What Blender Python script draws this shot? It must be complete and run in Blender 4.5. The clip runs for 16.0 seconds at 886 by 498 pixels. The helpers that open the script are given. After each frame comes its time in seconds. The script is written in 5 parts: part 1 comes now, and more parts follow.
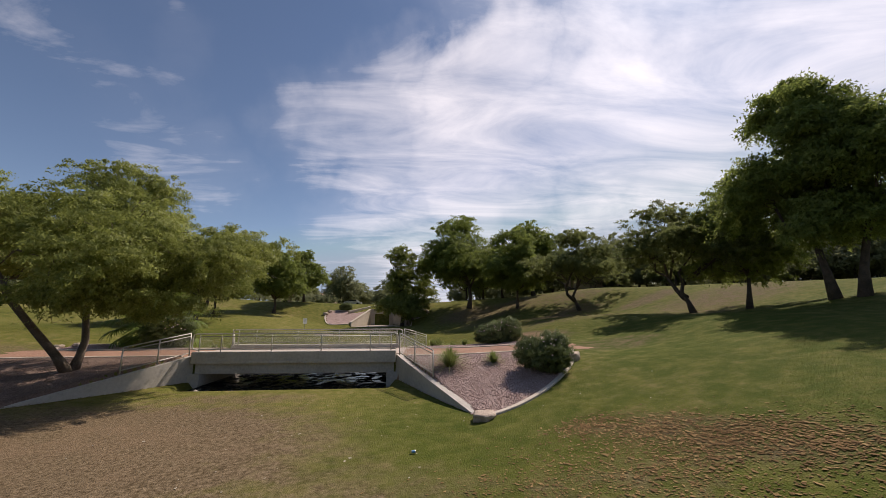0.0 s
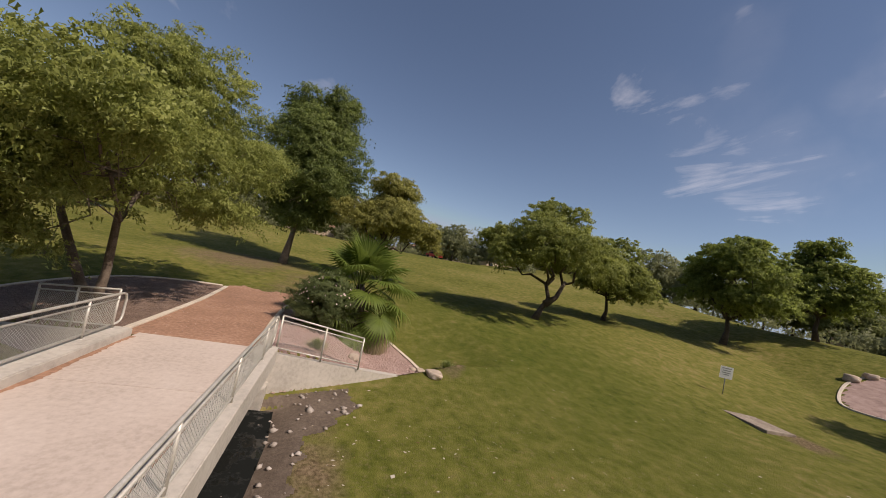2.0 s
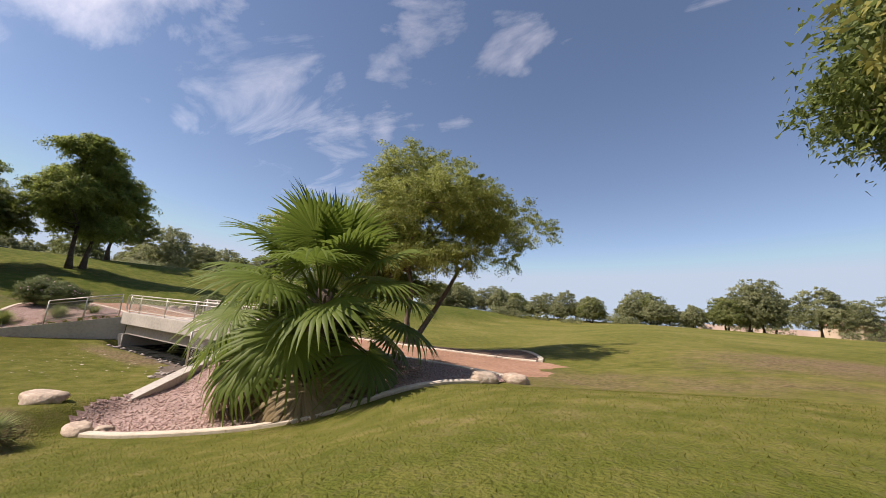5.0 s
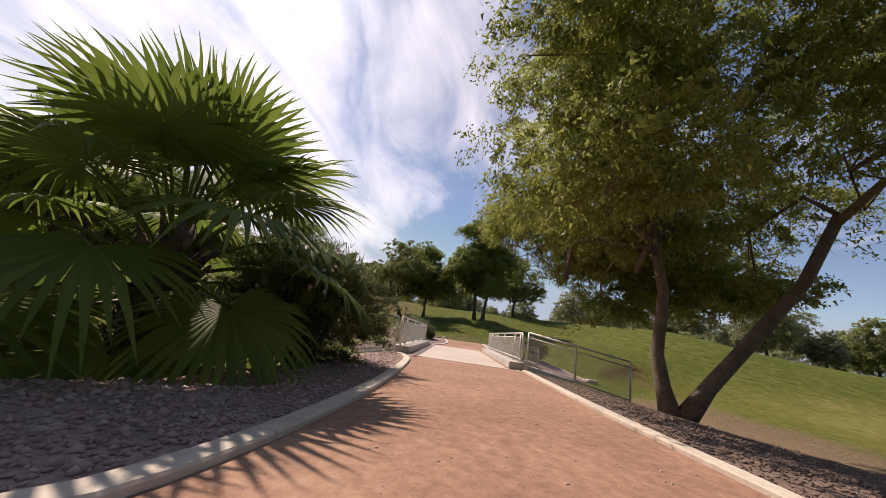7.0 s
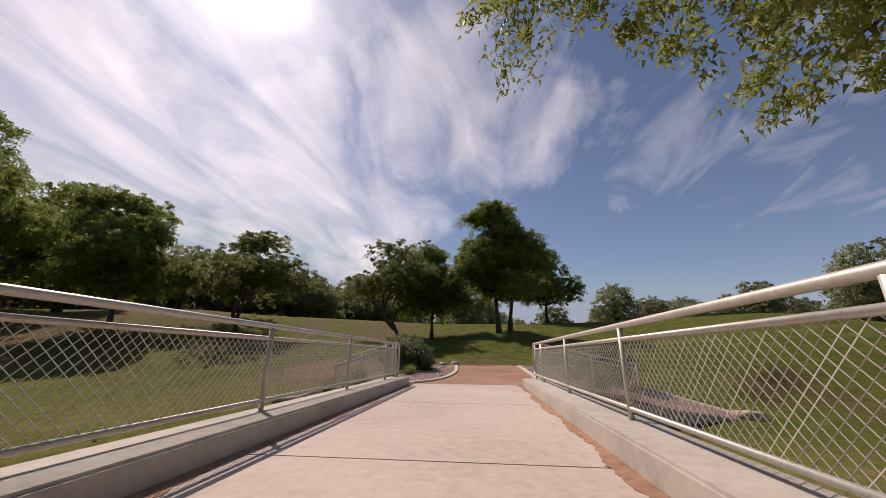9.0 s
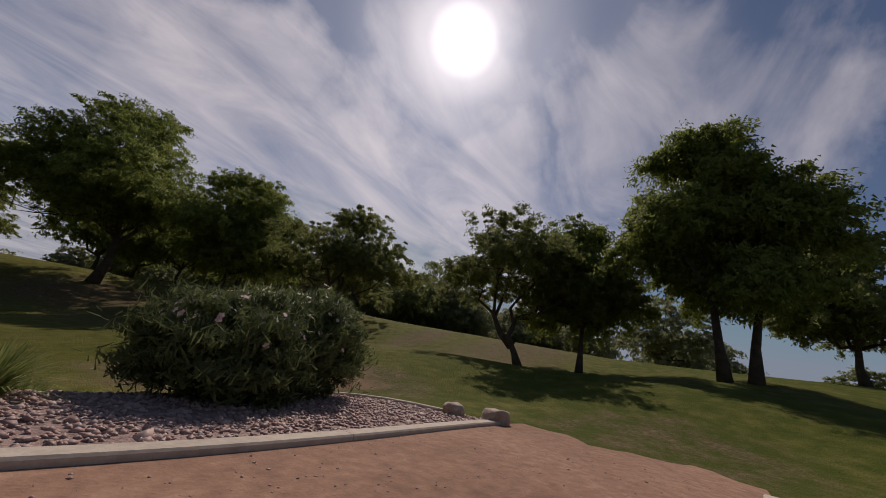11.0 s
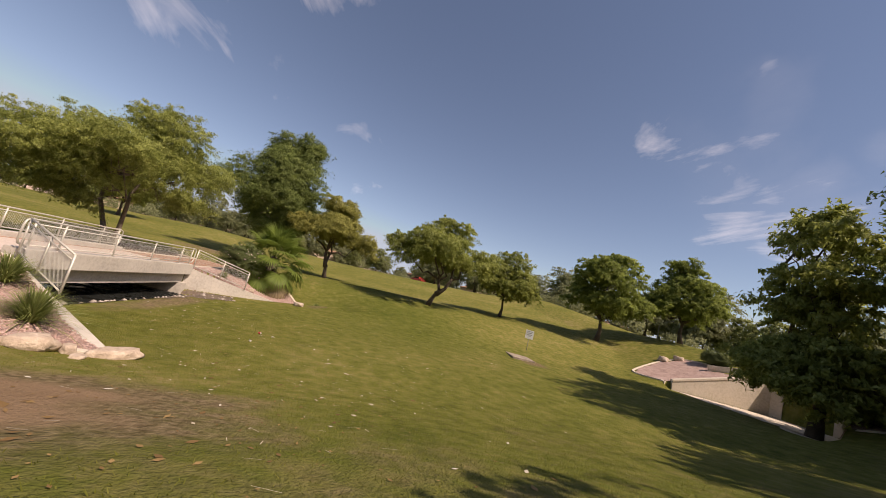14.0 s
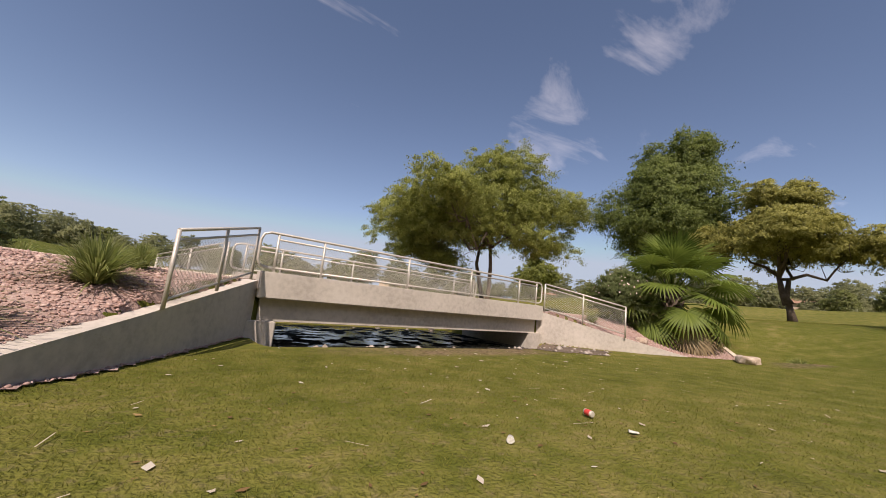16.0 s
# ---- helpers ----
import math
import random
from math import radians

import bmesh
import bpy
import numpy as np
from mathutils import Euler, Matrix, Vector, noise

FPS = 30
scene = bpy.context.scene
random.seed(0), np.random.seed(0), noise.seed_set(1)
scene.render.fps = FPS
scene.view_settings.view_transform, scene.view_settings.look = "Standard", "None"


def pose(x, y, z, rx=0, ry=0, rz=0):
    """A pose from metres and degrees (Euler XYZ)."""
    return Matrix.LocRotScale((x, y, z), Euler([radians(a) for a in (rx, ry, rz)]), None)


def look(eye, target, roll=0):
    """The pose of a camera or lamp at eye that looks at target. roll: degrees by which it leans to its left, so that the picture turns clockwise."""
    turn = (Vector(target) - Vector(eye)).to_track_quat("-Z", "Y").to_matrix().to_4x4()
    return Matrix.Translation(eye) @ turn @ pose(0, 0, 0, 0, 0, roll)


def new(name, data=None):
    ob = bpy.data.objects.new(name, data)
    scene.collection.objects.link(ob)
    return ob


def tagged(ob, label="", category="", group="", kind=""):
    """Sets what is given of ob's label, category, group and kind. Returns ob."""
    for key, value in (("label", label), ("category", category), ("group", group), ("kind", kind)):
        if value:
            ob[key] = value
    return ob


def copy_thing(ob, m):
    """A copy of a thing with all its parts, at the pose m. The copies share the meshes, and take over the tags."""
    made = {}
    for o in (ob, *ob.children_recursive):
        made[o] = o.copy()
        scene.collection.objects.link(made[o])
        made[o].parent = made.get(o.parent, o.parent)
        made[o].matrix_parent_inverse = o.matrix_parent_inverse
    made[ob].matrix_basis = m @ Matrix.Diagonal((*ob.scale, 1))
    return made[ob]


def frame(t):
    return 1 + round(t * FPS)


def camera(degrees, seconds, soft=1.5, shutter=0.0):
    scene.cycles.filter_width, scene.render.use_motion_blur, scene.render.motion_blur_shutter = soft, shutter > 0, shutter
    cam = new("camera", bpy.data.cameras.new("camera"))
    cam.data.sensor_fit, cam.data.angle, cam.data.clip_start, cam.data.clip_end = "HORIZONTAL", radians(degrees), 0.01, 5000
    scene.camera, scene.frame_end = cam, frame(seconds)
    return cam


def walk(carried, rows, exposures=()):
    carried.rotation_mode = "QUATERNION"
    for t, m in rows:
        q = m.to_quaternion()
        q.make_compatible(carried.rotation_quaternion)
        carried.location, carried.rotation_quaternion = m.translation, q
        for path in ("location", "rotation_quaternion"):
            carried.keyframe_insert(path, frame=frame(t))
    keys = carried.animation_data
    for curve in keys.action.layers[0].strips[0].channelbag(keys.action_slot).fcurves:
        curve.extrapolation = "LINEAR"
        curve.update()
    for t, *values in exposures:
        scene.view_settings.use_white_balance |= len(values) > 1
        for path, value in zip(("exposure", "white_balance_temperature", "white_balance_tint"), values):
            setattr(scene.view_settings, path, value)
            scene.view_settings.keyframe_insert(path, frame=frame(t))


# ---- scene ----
cam = camera(103.4, 16.0, soft=0.75)
PATH = [
    (0, (6.412, -20.263, 2.191), (6.512, -18.295, 2.536), -0.14),
    (0.5, (6.256, -14.574, 2.958), (6.347, -12.599, 3.258), 2.08),
    (1, (6.529, -8.584, 3.822), (6.120, -6.637, 4.025), 10.66),
    (1.5, (6.557, -2.568, 3.932), (5.239, -1.067, 4.028), 12.86),
    (2, (5.868, 3.179, 3.403), (3.942, 3.711, 3.499), 11.94),
    (2.5, (2.848, 8.423, 3.116), (0.860, 8.217, 3.173), 8.64),
    (3, (-0.894, 11.168, 3.040), (-2.742, 10.416, 3.175), 9.96),
    (3.5, (-5.268, 13.525, 2.178), (-6.628, 12.096, 2.502), 12.81),
    (4, (-9.847, 14.335, 1.412), (-10.629, 12.579, 1.965), 11.39),
    (4.5, (-13.817, 13.391, 1.524), (-13.878, 11.429, 1.910), 8.26),
    (5, (-17.651, 10.452, 1.470), (-16.716, 8.719, 1.820), 4.46),
    (7.3, (-14.277, -0.134, 0.685), (-12.345, 0.091, 1.152), 9.74),
    (7.5, (-13.482, -0.532, 0.601), (-11.561, -0.279, 1.101), 10.00),
    (7.9, (-11.438, -0.923, 0.525), (-9.534, -0.591, 1.040), 12.34),
    (8, (-10.896, -0.947, 0.543), (-8.995, -0.612, 1.066), 12.06),
    (8.1, (-10.327, -1.034, 0.578), (-8.430, -0.679, 1.103), 12.01),
    (8.3, (-9.143, -0.998, 0.667), (-7.244, -0.680, 1.209), 8.47),
    (8.5, (-7.974, -0.801, 0.781), (-6.057, -0.567, 1.303), 3.89),
    (8.7, (-6.820, -0.575, 0.738), (-4.909, -0.400, 1.302), 0.63),
    (10.8, (7.221, -2.316, 0.570), (8.826, -1.351, 1.273), 10.68),
    (11, (8.626, -1.900, 0.782), (10.072, -0.693, 1.453), 11.07),
    (11.2, (9.912, -1.485, 1.075), (11.164, -0.053, 1.692), 13.05),
    (11.5, (11.709, -1.069, 1.437), (12.600, 0.644, 1.960), 15.98),
    (12, (15.212, -0.853, 2.380), (15.284, 1.111, 2.746), 18.75),
    (12.5, (17.358, 2.145, 2.274), (16.842, 4.052, 2.589), 15.74),
    (13, (17.912, 5.099, 2.161), (16.827, 6.760, 2.412), 14.18),
    (13.5, (18.134, 8.189, 2.037), (16.530, 9.352, 2.306), 13.82),
    (14, (16.938, 11.242, 1.743), (14.993, 11.608, 2.027), 14.65),
    (14.5, (14.644, 13.565, 1.719), (12.745, 12.999, 1.986), 18.52),
    (15, (11.849, 13.888, 1.789), (10.210, 12.757, 1.976), 19.10),
    (15.5, (9.055, 12.713, 0.943), (7.629, 11.330, 1.168), 10.51),
    (16, (6.608, 10.122, -0.052), (5.383, 8.569, 0.247), 6.01),
]
# the two stretches between: a wide left-hand loop to the west, and a straight pass over the deck
BETWEEN = [
    (5.5, (-19.60, 7.40, 1.35), (-18.063, 6.199, 1.730), 3.5),
    (6, (-19.90, 4.00, 1.15), (-18.045, 3.397, 1.570), 3.5),
    (6.5, (-18.50, 1.50, 0.95), (-16.557, 1.330, 1.400), 5),
    (7, (-15.90, 0.25, 0.76), (-13.954, 0.369, 1.220), 8),
    (9.3, (-3.00, -0.45, 0.80), (-1.069, -0.179, 1.400), 1),
    (10, (1.75, -0.75, 0.80), (3.605, -0.147, 1.450), 4),
    (10.4, (4.50, -1.20, 0.70), (6.267, -0.376, 1.380), 7.5),
]
EXPOSURES = [(0, 0.0, 7000, 17), (1.5, -0.1, 7150, 18), (2.1, 0.06, 7300, 18), (3, 0.40, 7350, 18), (5, 0.60, 7150, 18), (7.3, 0.26, 7350, 21), (8.0, 0.06, 7350, 22), (8.7, -0.02, 7350, 23), (10.8, -0.84, 7100, 20), (12.0, -0.64, 7500, 22), (12.7, -0.45, 7800, 22), (13.2, 0.0, 8200, 22), (13.7, 0.38, 8100, 22), (14.1, 0.45, 7900, 22), (14.6, 0.36, 7700, 21), (16, 0.42, 7350, 21)]
walk(cam, [(t, look(e, g, r)) for t, e, g, r in sorted(PATH + BETWEEN)], EXPOSURES)

# ---- sky and sun ----
SUN_AZ, SUN_EL = radians(46), radians(50.3)      # azimuth from +y towards +x
world = bpy.data.worlds.new("sky")
scene.world = world
world.use_nodes = True
wn, wl = world.node_tree.nodes, world.node_tree.links
wn.clear()
w_out = wn.new("ShaderNodeOutputWorld")
w_bg = wn.new("ShaderNodeBackground")
w_sky = wn.new("ShaderNodeTexSky")
w_sky.sky_type = "NISHITA"
w_sky.sun_disc = False
w_sky.sun_elevation = SUN_EL
w_sky.sun_rotation = SUN_AZ
w_sky.altitude = 350
w_sky.air_density, w_sky.dust_density, w_sky.ozone_density = 0.9, 0.0, 1.8
w_bg.inputs["Strength"].default_value = 0.098


def direction(az, el):
    az, el = radians(az), radians(el)
    return (math.sin(az) * math.cos(el), math.cos(az) * math.cos(el), math.sin(el))


def wnode(kind, **inputs):
    n = wn.new(kind)
    for k, v in inputs.items():
        n.inputs[int(k[1:])].default_value = v
    return n


def wmath(op, a, b=None, clamp=False):
    n = wn.new("ShaderNodeMath")
    n.operation, n.use_clamp = op, clamp
    for s, v in ((0, a), (1, b)):
        if v is None:
            continue
        if hasattr(v, "is_linked"):
            wl.new(v, n.inputs[s])
        else:
            n.inputs[s].default_value = v
    return n.outputs[0]


w_dir = wn.new("ShaderNodeTexCoord").outputs["Generated"]
w_warp = wn.new("ShaderNodeTexNoise")
w_warp.inputs["Scale"].default_value = 5.0
w_warp.inputs["Detail"].default_value = 8
wl.new(w_dir, w_warp.inputs["Vector"])
w_off = wn.new("ShaderNodeVectorMath")
w_off.operation = "MULTIPLY_ADD"
w_off.inputs[1].default_value = (0.6, 0.6, 0.45)
w_off.inputs[2].default_value = (-0.3, -0.3, -0.225)
wl.new(w_warp.outputs["Color"], w_off.inputs[0])
w_sum = wn.new("ShaderNodeVectorMath")
w_sum.operation = "ADD"
wl.new(w_dir, w_sum.inputs[0])
wl.new(w_off.outputs[0], w_sum.inputs[1])
w_unit = wn.new("ShaderNodeVectorMath")
w_unit.operation = "NORMALIZE"
wl.new(w_sum.outputs[0], w_unit.inputs[0])
w_warped = w_unit.outputs[0]


def patch(az, el, inner, outer, amount, source=None):
    """How far a direction lies inside a round patch of sky, 0 to amount."""
    d = wn.new("ShaderNodeVectorMath")
    d.operation = "DOT_PRODUCT"
    wl.new(source or w_warped, d.inputs[0])
    d.inputs[1].default_value = direction(az, el)
    r = wn.new("ShaderNodeMapRange")
    r.interpolation_type = "SMOOTHSTEP"
    wl.new(d.outputs["Value"], r.inputs[0])
    r.inputs[1].default_value, r.inputs[2].default_value = math.cos(radians(outer)), math.cos(radians(inner))
    r.inputs[3].default_value, r.inputs[4].default_value = 0.0, amount
    return r.outputs[0]


# cirrus: streaky noise on a flat layer high above, thickest towards the north-east
w_sep = wn.new("ShaderNodeSeparateXYZ")
wl.new(w_dir, w_sep.inputs[0])
w_den = wmath("ADD", wmath("MAXIMUM", w_sep.outputs[2], 0.0), 0.12)
w_uv = wn.new("ShaderNodeCombineXYZ")
wl.new(wmath("DIVIDE", w_sep.outputs[0], w_den), w_uv.inputs[0])
wl.new(wmath("DIVIDE", w_sep.outputs[1], w_den), w_uv.inputs[1])
w_map = wn.new("ShaderNodeMapping")
w_map.inputs["Rotation"].default_value = (0, 0, radians(28))
w_map.inputs["Scale"].default_value = (0.75, 1.9, 1)
wl.new(w_uv.outputs[0], w_map.inputs[0])
w_noise = wn.new("ShaderNodeTexNoise")
w_noise.inputs["Scale"].default_value = 1.5
w_noise.inputs["Detail"].default_value = 9
w_noise.inputs["Roughness"].default_value = 0.6
w_noise.inputs["Distortion"].default_value = 0.7
wl.new(w_map.outputs[0], w_noise.inputs["Vector"])
cover = None
for az, el, inner, outer, amount in [
        (9, 35, 0, 15, 0.41), (-1, 31, 0, 15, 0.34), (-6, 23, 0, 22, 0.36), (10, 23, 0, 24, 0.42), (16, 50, 0, 26, 0.2), (26, 27, 2, 22, 0.42), (42, 27, 2, 22, 0.42),
        (58, 24, 0, 22, 0.44), (72, 22, 0, 20, 0.4), (44, 44, 0, 24, 0.30), (-35, 20, 0, 11, 0.27), (-41, 28, 0, 11, 0.20), (-108, 40, 0, 12, 0.28), (-122, 30, 0, 14, 0.24),
        (-95, 22, 0, 12, 0.16), (-165, 34, 0, 12, 0.2), (150, 38, 0, 14, 0.24), (132, 24, 0, 13, 0.2), (84, 36, 0, 24, 0.4), (98, 33, 0, 16, 0.3), (120, 30, 0, 12, 0.22), (5, 8, 0, 28, 0.34), (45, 9, 0, 26, 0.28)]:
    p = patch(az, el, inner, outer, amount)
    cover = p if cover is None else wmath("MAXIMUM", cover, p)
w_mist = wmath("MULTIPLY", wmath("MULTIPLY", wmath("MULTIPLY", cover, cover), w_noise.outputs[0]), patch(28, 30, 25, 75, 2.0, w_dir))
w_wisp = wmath("MULTIPLY", wmath("SUBTRACT", wmath("ADD", w_noise.outputs[0], cover), 0.70), 1.3, True)
w_thick = wmath("ADD", wmath("MULTIPLY", w_wisp, 0.8), w_mist, True)
w_mix = wn.new("ShaderNodeMix")
w_mix.data_type = "RGBA"
wl.new(w_thick, w_mix.inputs[0])
w_low = wn.new("ShaderNodeMix")
w_low.data_type, w_low.blend_type = "RGBA", "DARKEN"
w_low.inputs[0].default_value = 1.0
w_low.inputs[7].default_value = (3.4, 4.4, 5.7, 1)      # haze keeps the rim of the sky from going white
wl.new(w_sky.outputs[0], w_low.inputs[6])
wl.new(w_low.outputs[2], w_mix.inputs[6])
w_mix.inputs[7].default_value = (12.6, 12.4, 13.0, 1)
# bright haze close round the sun
w_glow = wmath("ADD", wmath("ADD", patch(46, 50.3, 0.0, 5.5, 9.0, w_dir), patch(46, 50.3, 0.0, 9.5, 6.0, w_dir)), wmath("ADD", patch(46, 50.3, 0.0, 18, 3.2, w_dir), patch(46, 50.3, 0.0, 34, 2.2, w_dir)))
w_add = wn.new("ShaderNodeMix")
w_add.data_type = "RGBA"
w_add.blend_type = "ADD"
w_add.inputs[0].default_value = 1.0
wl.new(w_mix.outputs[2], w_add.inputs[6])
wl.new(w_glow, w_add.inputs[7])
wl.new(w_add.outputs[2], w_bg.inputs[0])
wl.new(w_bg.outputs[0], w_out.inputs[0])

sun_data = bpy.data.lights.new("sun", "SUN")
sun_data.energy, sun_data.angle, sun_data.color = 4.2, radians(0.6), (1.0, 0.95, 0.87)
sun = new("sun", sun_data)
sun_dir = Vector((math.sin(SUN_AZ) * math.cos(SUN_EL), math.cos(SUN_AZ) * math.cos(SUN_EL), math.sin(SUN_EL)))
sun.matrix_world = look(sun_dir * 100, (0, 0, 0))


# ---- materials ----
def material(name, colour, rough=0.8, metal=0.0):
    m = bpy.data.materials.new(name)
    m.use_nodes = True
    b = m.node_tree.nodes["Principled BSDF"]
    b.inputs["Base Color"].default_value = (*colour, 1)
    b.inputs["Roughness"].default_value = rough
    b.inputs["Metallic"].default_value = metal
    return m


def mottled(name, stops, scales=(0.5, 8.0), rough=0.85, bump=0.3, bump_scale=40.0, bump_dist=0.02, metal=0.0, detail=8.0, weight=0.5):
    """Two scales of noise through a colour ramp, with a fine bump."""
    m = material(name, stops[0], rough, metal)
    nt = m.node_tree
    n, l = nt.nodes, nt.links
    b = n["Principled BSDF"]
    geo = n.new("ShaderNodeTexCoord")
    big = n.new("ShaderNodeTexNoise")
    small = n.new("ShaderNodeTexNoise")
    for node, s in ((big, scales[0]), (small, scales[1])):
        node.inputs["Scale"].default_value = s
        node.inputs["Detail"].default_value = detail
        node.inputs["Roughness"].default_value = 0.62
        l.new(geo.outputs["Object"], node.inputs["Vector"])
    mix = n.new("ShaderNodeMix")
    mix.inputs[0].default_value = weight
    l.new(big.outputs[0], mix.inputs[2])
    l.new(small.outputs[0], mix.inputs[3])
    ramp = n.new("ShaderNodeValToRGB")
    els = ramp.color_ramp.elements
    k = len(stops)
    while len(els) < k:
        els.new(0.5)
    for i, c in enumerate(stops):
        els[i].position = 0.36 + 0.28 * i / max(1, k - 1)
        els[i].color = (*c, 1)
    l.new(mix.outputs[0], ramp.inputs[0])
    l.new(ramp.outputs[0], b.inputs["Base Color"])
    if bump:
        bn = n.new("ShaderNodeTexNoise")
        bn.inputs["Scale"].default_value = bump_scale
        bn.inputs["Detail"].default_value = 6
        l.new(geo.outputs["Object"], bn.inputs["Vector"])
        bp = n.new("ShaderNodeBump")
        bp.inputs["Strength"].default_value = bump
        bp.inputs["Distance"].default_value = bump_dist
        l.new(bn.outputs[0], bp.inputs["Height"])
        l.new(bp.outputs[0], b.inputs["Normal"])
    return m


def leafy(name, dark, mid, light, through_amount=0.35):
    """Leaf material: each leaf its own shade, some light passing through."""
    m = material(name, mid, 0.55)
    nt = m.node_tree
    n, l = nt.nodes, nt.links
    b = n["Principled BSDF"]
    geo = n.new("ShaderNodeNewGeometry")
    ramp = n.new("ShaderNodeValToRGB")
    els = ramp.color_ramp.elements
    els.new(0.5)
    for e, p, c in zip(els, (0.0, 0.5, 1.0), (dark, mid, light)):
        e.position, e.color = p, (*c, 1)
    co = n.new("ShaderNodeTexCoord")
    drift = n.new("ShaderNodeTexNoise")
    drift.inputs["Scale"].default_value, drift.inputs["Detail"].default_value = 0.55, 3
    l.new(co.outputs["Object"], drift.inputs["Vector"])
    blend = n.new("ShaderNodeMix")
    blend.inputs[0].default_value = 0.5
    l.new(geo.outputs["Random Per Island"], blend.inputs[2])
    l.new(drift.outputs[0], blend.inputs[3])
    l.new(blend.outputs[0], ramp.inputs[0])
    l.new(ramp.outputs[0], b.inputs["Base Color"])
    b.inputs["Specular IOR Level"].default_value = 0.3
    tr = n.new("ShaderNodeBsdfTranslucent")
    l.new(ramp.outputs[0], tr.inputs[0])
    mx = n.new("ShaderNodeMixShader")
    mx.inputs[0].default_value = through_amount
    l.new(b.outputs[0], mx.inputs[1])
    l.new(tr.outputs[0], mx.inputs[2])
    l.new(mx.outputs[0], n["Material Output"].inputs[0])
    return m


WIRE = material("chain_link_wire", (0.46, 0.44, 0.39), 0.5, 0.15)
CONCRETE = mottled("concrete", [(0.36, 0.325, 0.285), (0.46, 0.415, 0.365), (0.52, 0.475, 0.42)], (0.7, 9.0), 0.9, 0.25, 60, 0.01)
DECK = mottled("deck_concrete", [(0.40, 0.325, 0.275), (0.50, 0.41, 0.355), (0.56, 0.47, 0.41)], (0.45, 9.0), 0.9, 0.2, 90, 0.006)
STEEL = mottled("galvanised_steel", [(0.44, 0.41, 0.36), (0.54, 0.505, 0.45), (0.61, 0.575, 0.52)], (3.0, 30.0), 0.48, 0.05, 80, 0.002, metal=0.35)
DIRT = mottled("decomposed_granite", [(0.20, 0.108, 0.067), (0.31, 0.168, 0.107), (0.43, 0.255, 0.17)], (0.45, 9.0), 0.95, 0.55, 40, 0.014)
GRAVEL = mottled("gravel_bed", [(0.20, 0.13, 0.11), (0.34, 0.23, 0.20), (0.45, 0.33, 0.29)], (2.0, 22.0), 0.9, 0.8, 35, 0.03)
BARK = mottled("bark", [(0.045, 0.033, 0.025), (0.09, 0.066, 0.05), (0.145, 0.11, 0.083)], (3.0, 25.0), 0.95, 0.8, 30, 0.03)
PALE_BARK = mottled("pale_bark", [(0.13, 0.10, 0.075), (0.22, 0.175, 0.135), (0.30, 0.245, 0.19)], (3.0, 25.0), 0.95, 0.8, 30, 0.03)
MID_BARK = mottled("brown_bark", [(0.075, 0.055, 0.04), (0.14, 0.105, 0.078), (0.21, 0.165, 0.125)], (3.0, 25.0), 0.95, 0.8, 30, 0.03)
LEAF_A = leafy("leaves_olive", (0.125, 0.145, 0.034), (0.27, 0.30, 0.075), (0.48, 0.50, 0.17), 0.5)
LEAF_S = leafy("leaves_yellow_green", (0.16, 0.16, 0.04), (0.31, 0.30, 0.08), (0.50, 0.48, 0.17), 0.45)
LEAF_D = leafy("leaves_dark_green", (0.065, 0.09, 0.024), (0.145, 0.185, 0.048), (0.29, 0.34, 0.10), 0.45)
LEAF_B = leafy("leaves_deep", (0.11, 0.145, 0.032), (0.235, 0.28, 0.066), (0.38, 0.43, 0.13), 0.62)
# distant foliage: air haze put into the colour, paler and greyer leaves
LEAF_HAZED = leafy("leaves_far_hazed", (0.17, 0.185, 0.085), (0.27, 0.285, 0.145), (0.37, 0.38, 0.21), 0.55)
LEAF_C = leafy("leaves_grey_green", (0.12, 0.14, 0.048), (0.225, 0.25, 0.088), (0.35, 0.37, 0.15), 0.6)


# ---- building helpers ----
def part(name, bm, mat, parent=None, label=""):
    me = bpy.data.meshes.new(name)
    bm.to_mesh(me)
    bm.free()
    me.materials.append(mat)
    ob = new(name, me)
    if parent:
        ob.parent = parent
    return tagged(ob, label)


def thing(name, label, category, group="", kind="", at=(0, 0, 0), turn=0):
    ob = new(name)
    ob.empty_display_size = 0.2
    ob.matrix_world = pose(*at, 0, 0, turn)
    return tagged(ob, label, category, group, kind)


def soup(name, verts, faces, mat, parent=None, smooth=False, normals=None):
    """A mesh from computed arrays: verts n x 3, faces m x k."""
    me = bpy.data.meshes.new(name)
    verts, faces = np.asarray(verts, np.float32), np.asarray(faces, np.int32)
    k = faces.shape[1]
    me.vertices.add(len(verts))
    me.vertices.foreach_set("co", verts.ravel())
    me.loops.add(faces.size)
    me.loops.foreach_set("vertex_index", faces.ravel())
    me.polygons.add(len(faces))
    me.polygons.foreach_set("loop_start", np.arange(0, faces.size, k, dtype=np.int32))
    if smooth:
        me.polygons.foreach_set("use_smooth", np.ones(len(faces), dtype=bool))
    me.update(calc_edges=True)
    if normals is not None:
        me.normals_split_custom_set_from_vertices(np.asarray(normals, np.float32))
    me.materials.append(mat)
    ob = new(name, me)
    if parent:
        ob.parent = parent
    return ob


def box(bm, lo, hi, bevel=0.0):
    r = bmesh.ops.create_cube(bm, size=1.0)
    vs = r["verts"]
    for v in vs:
        v.co = Vector([lo[i] + (v.co[i] + 0.5) * (hi[i] - lo[i]) for i in range(3)])
    if bevel:
        es = list({e for v in vs for e in v.link_edges})
        bmesh.ops.bevel(bm, geom=es, offset=bevel, segments=2, affect="EDGES")


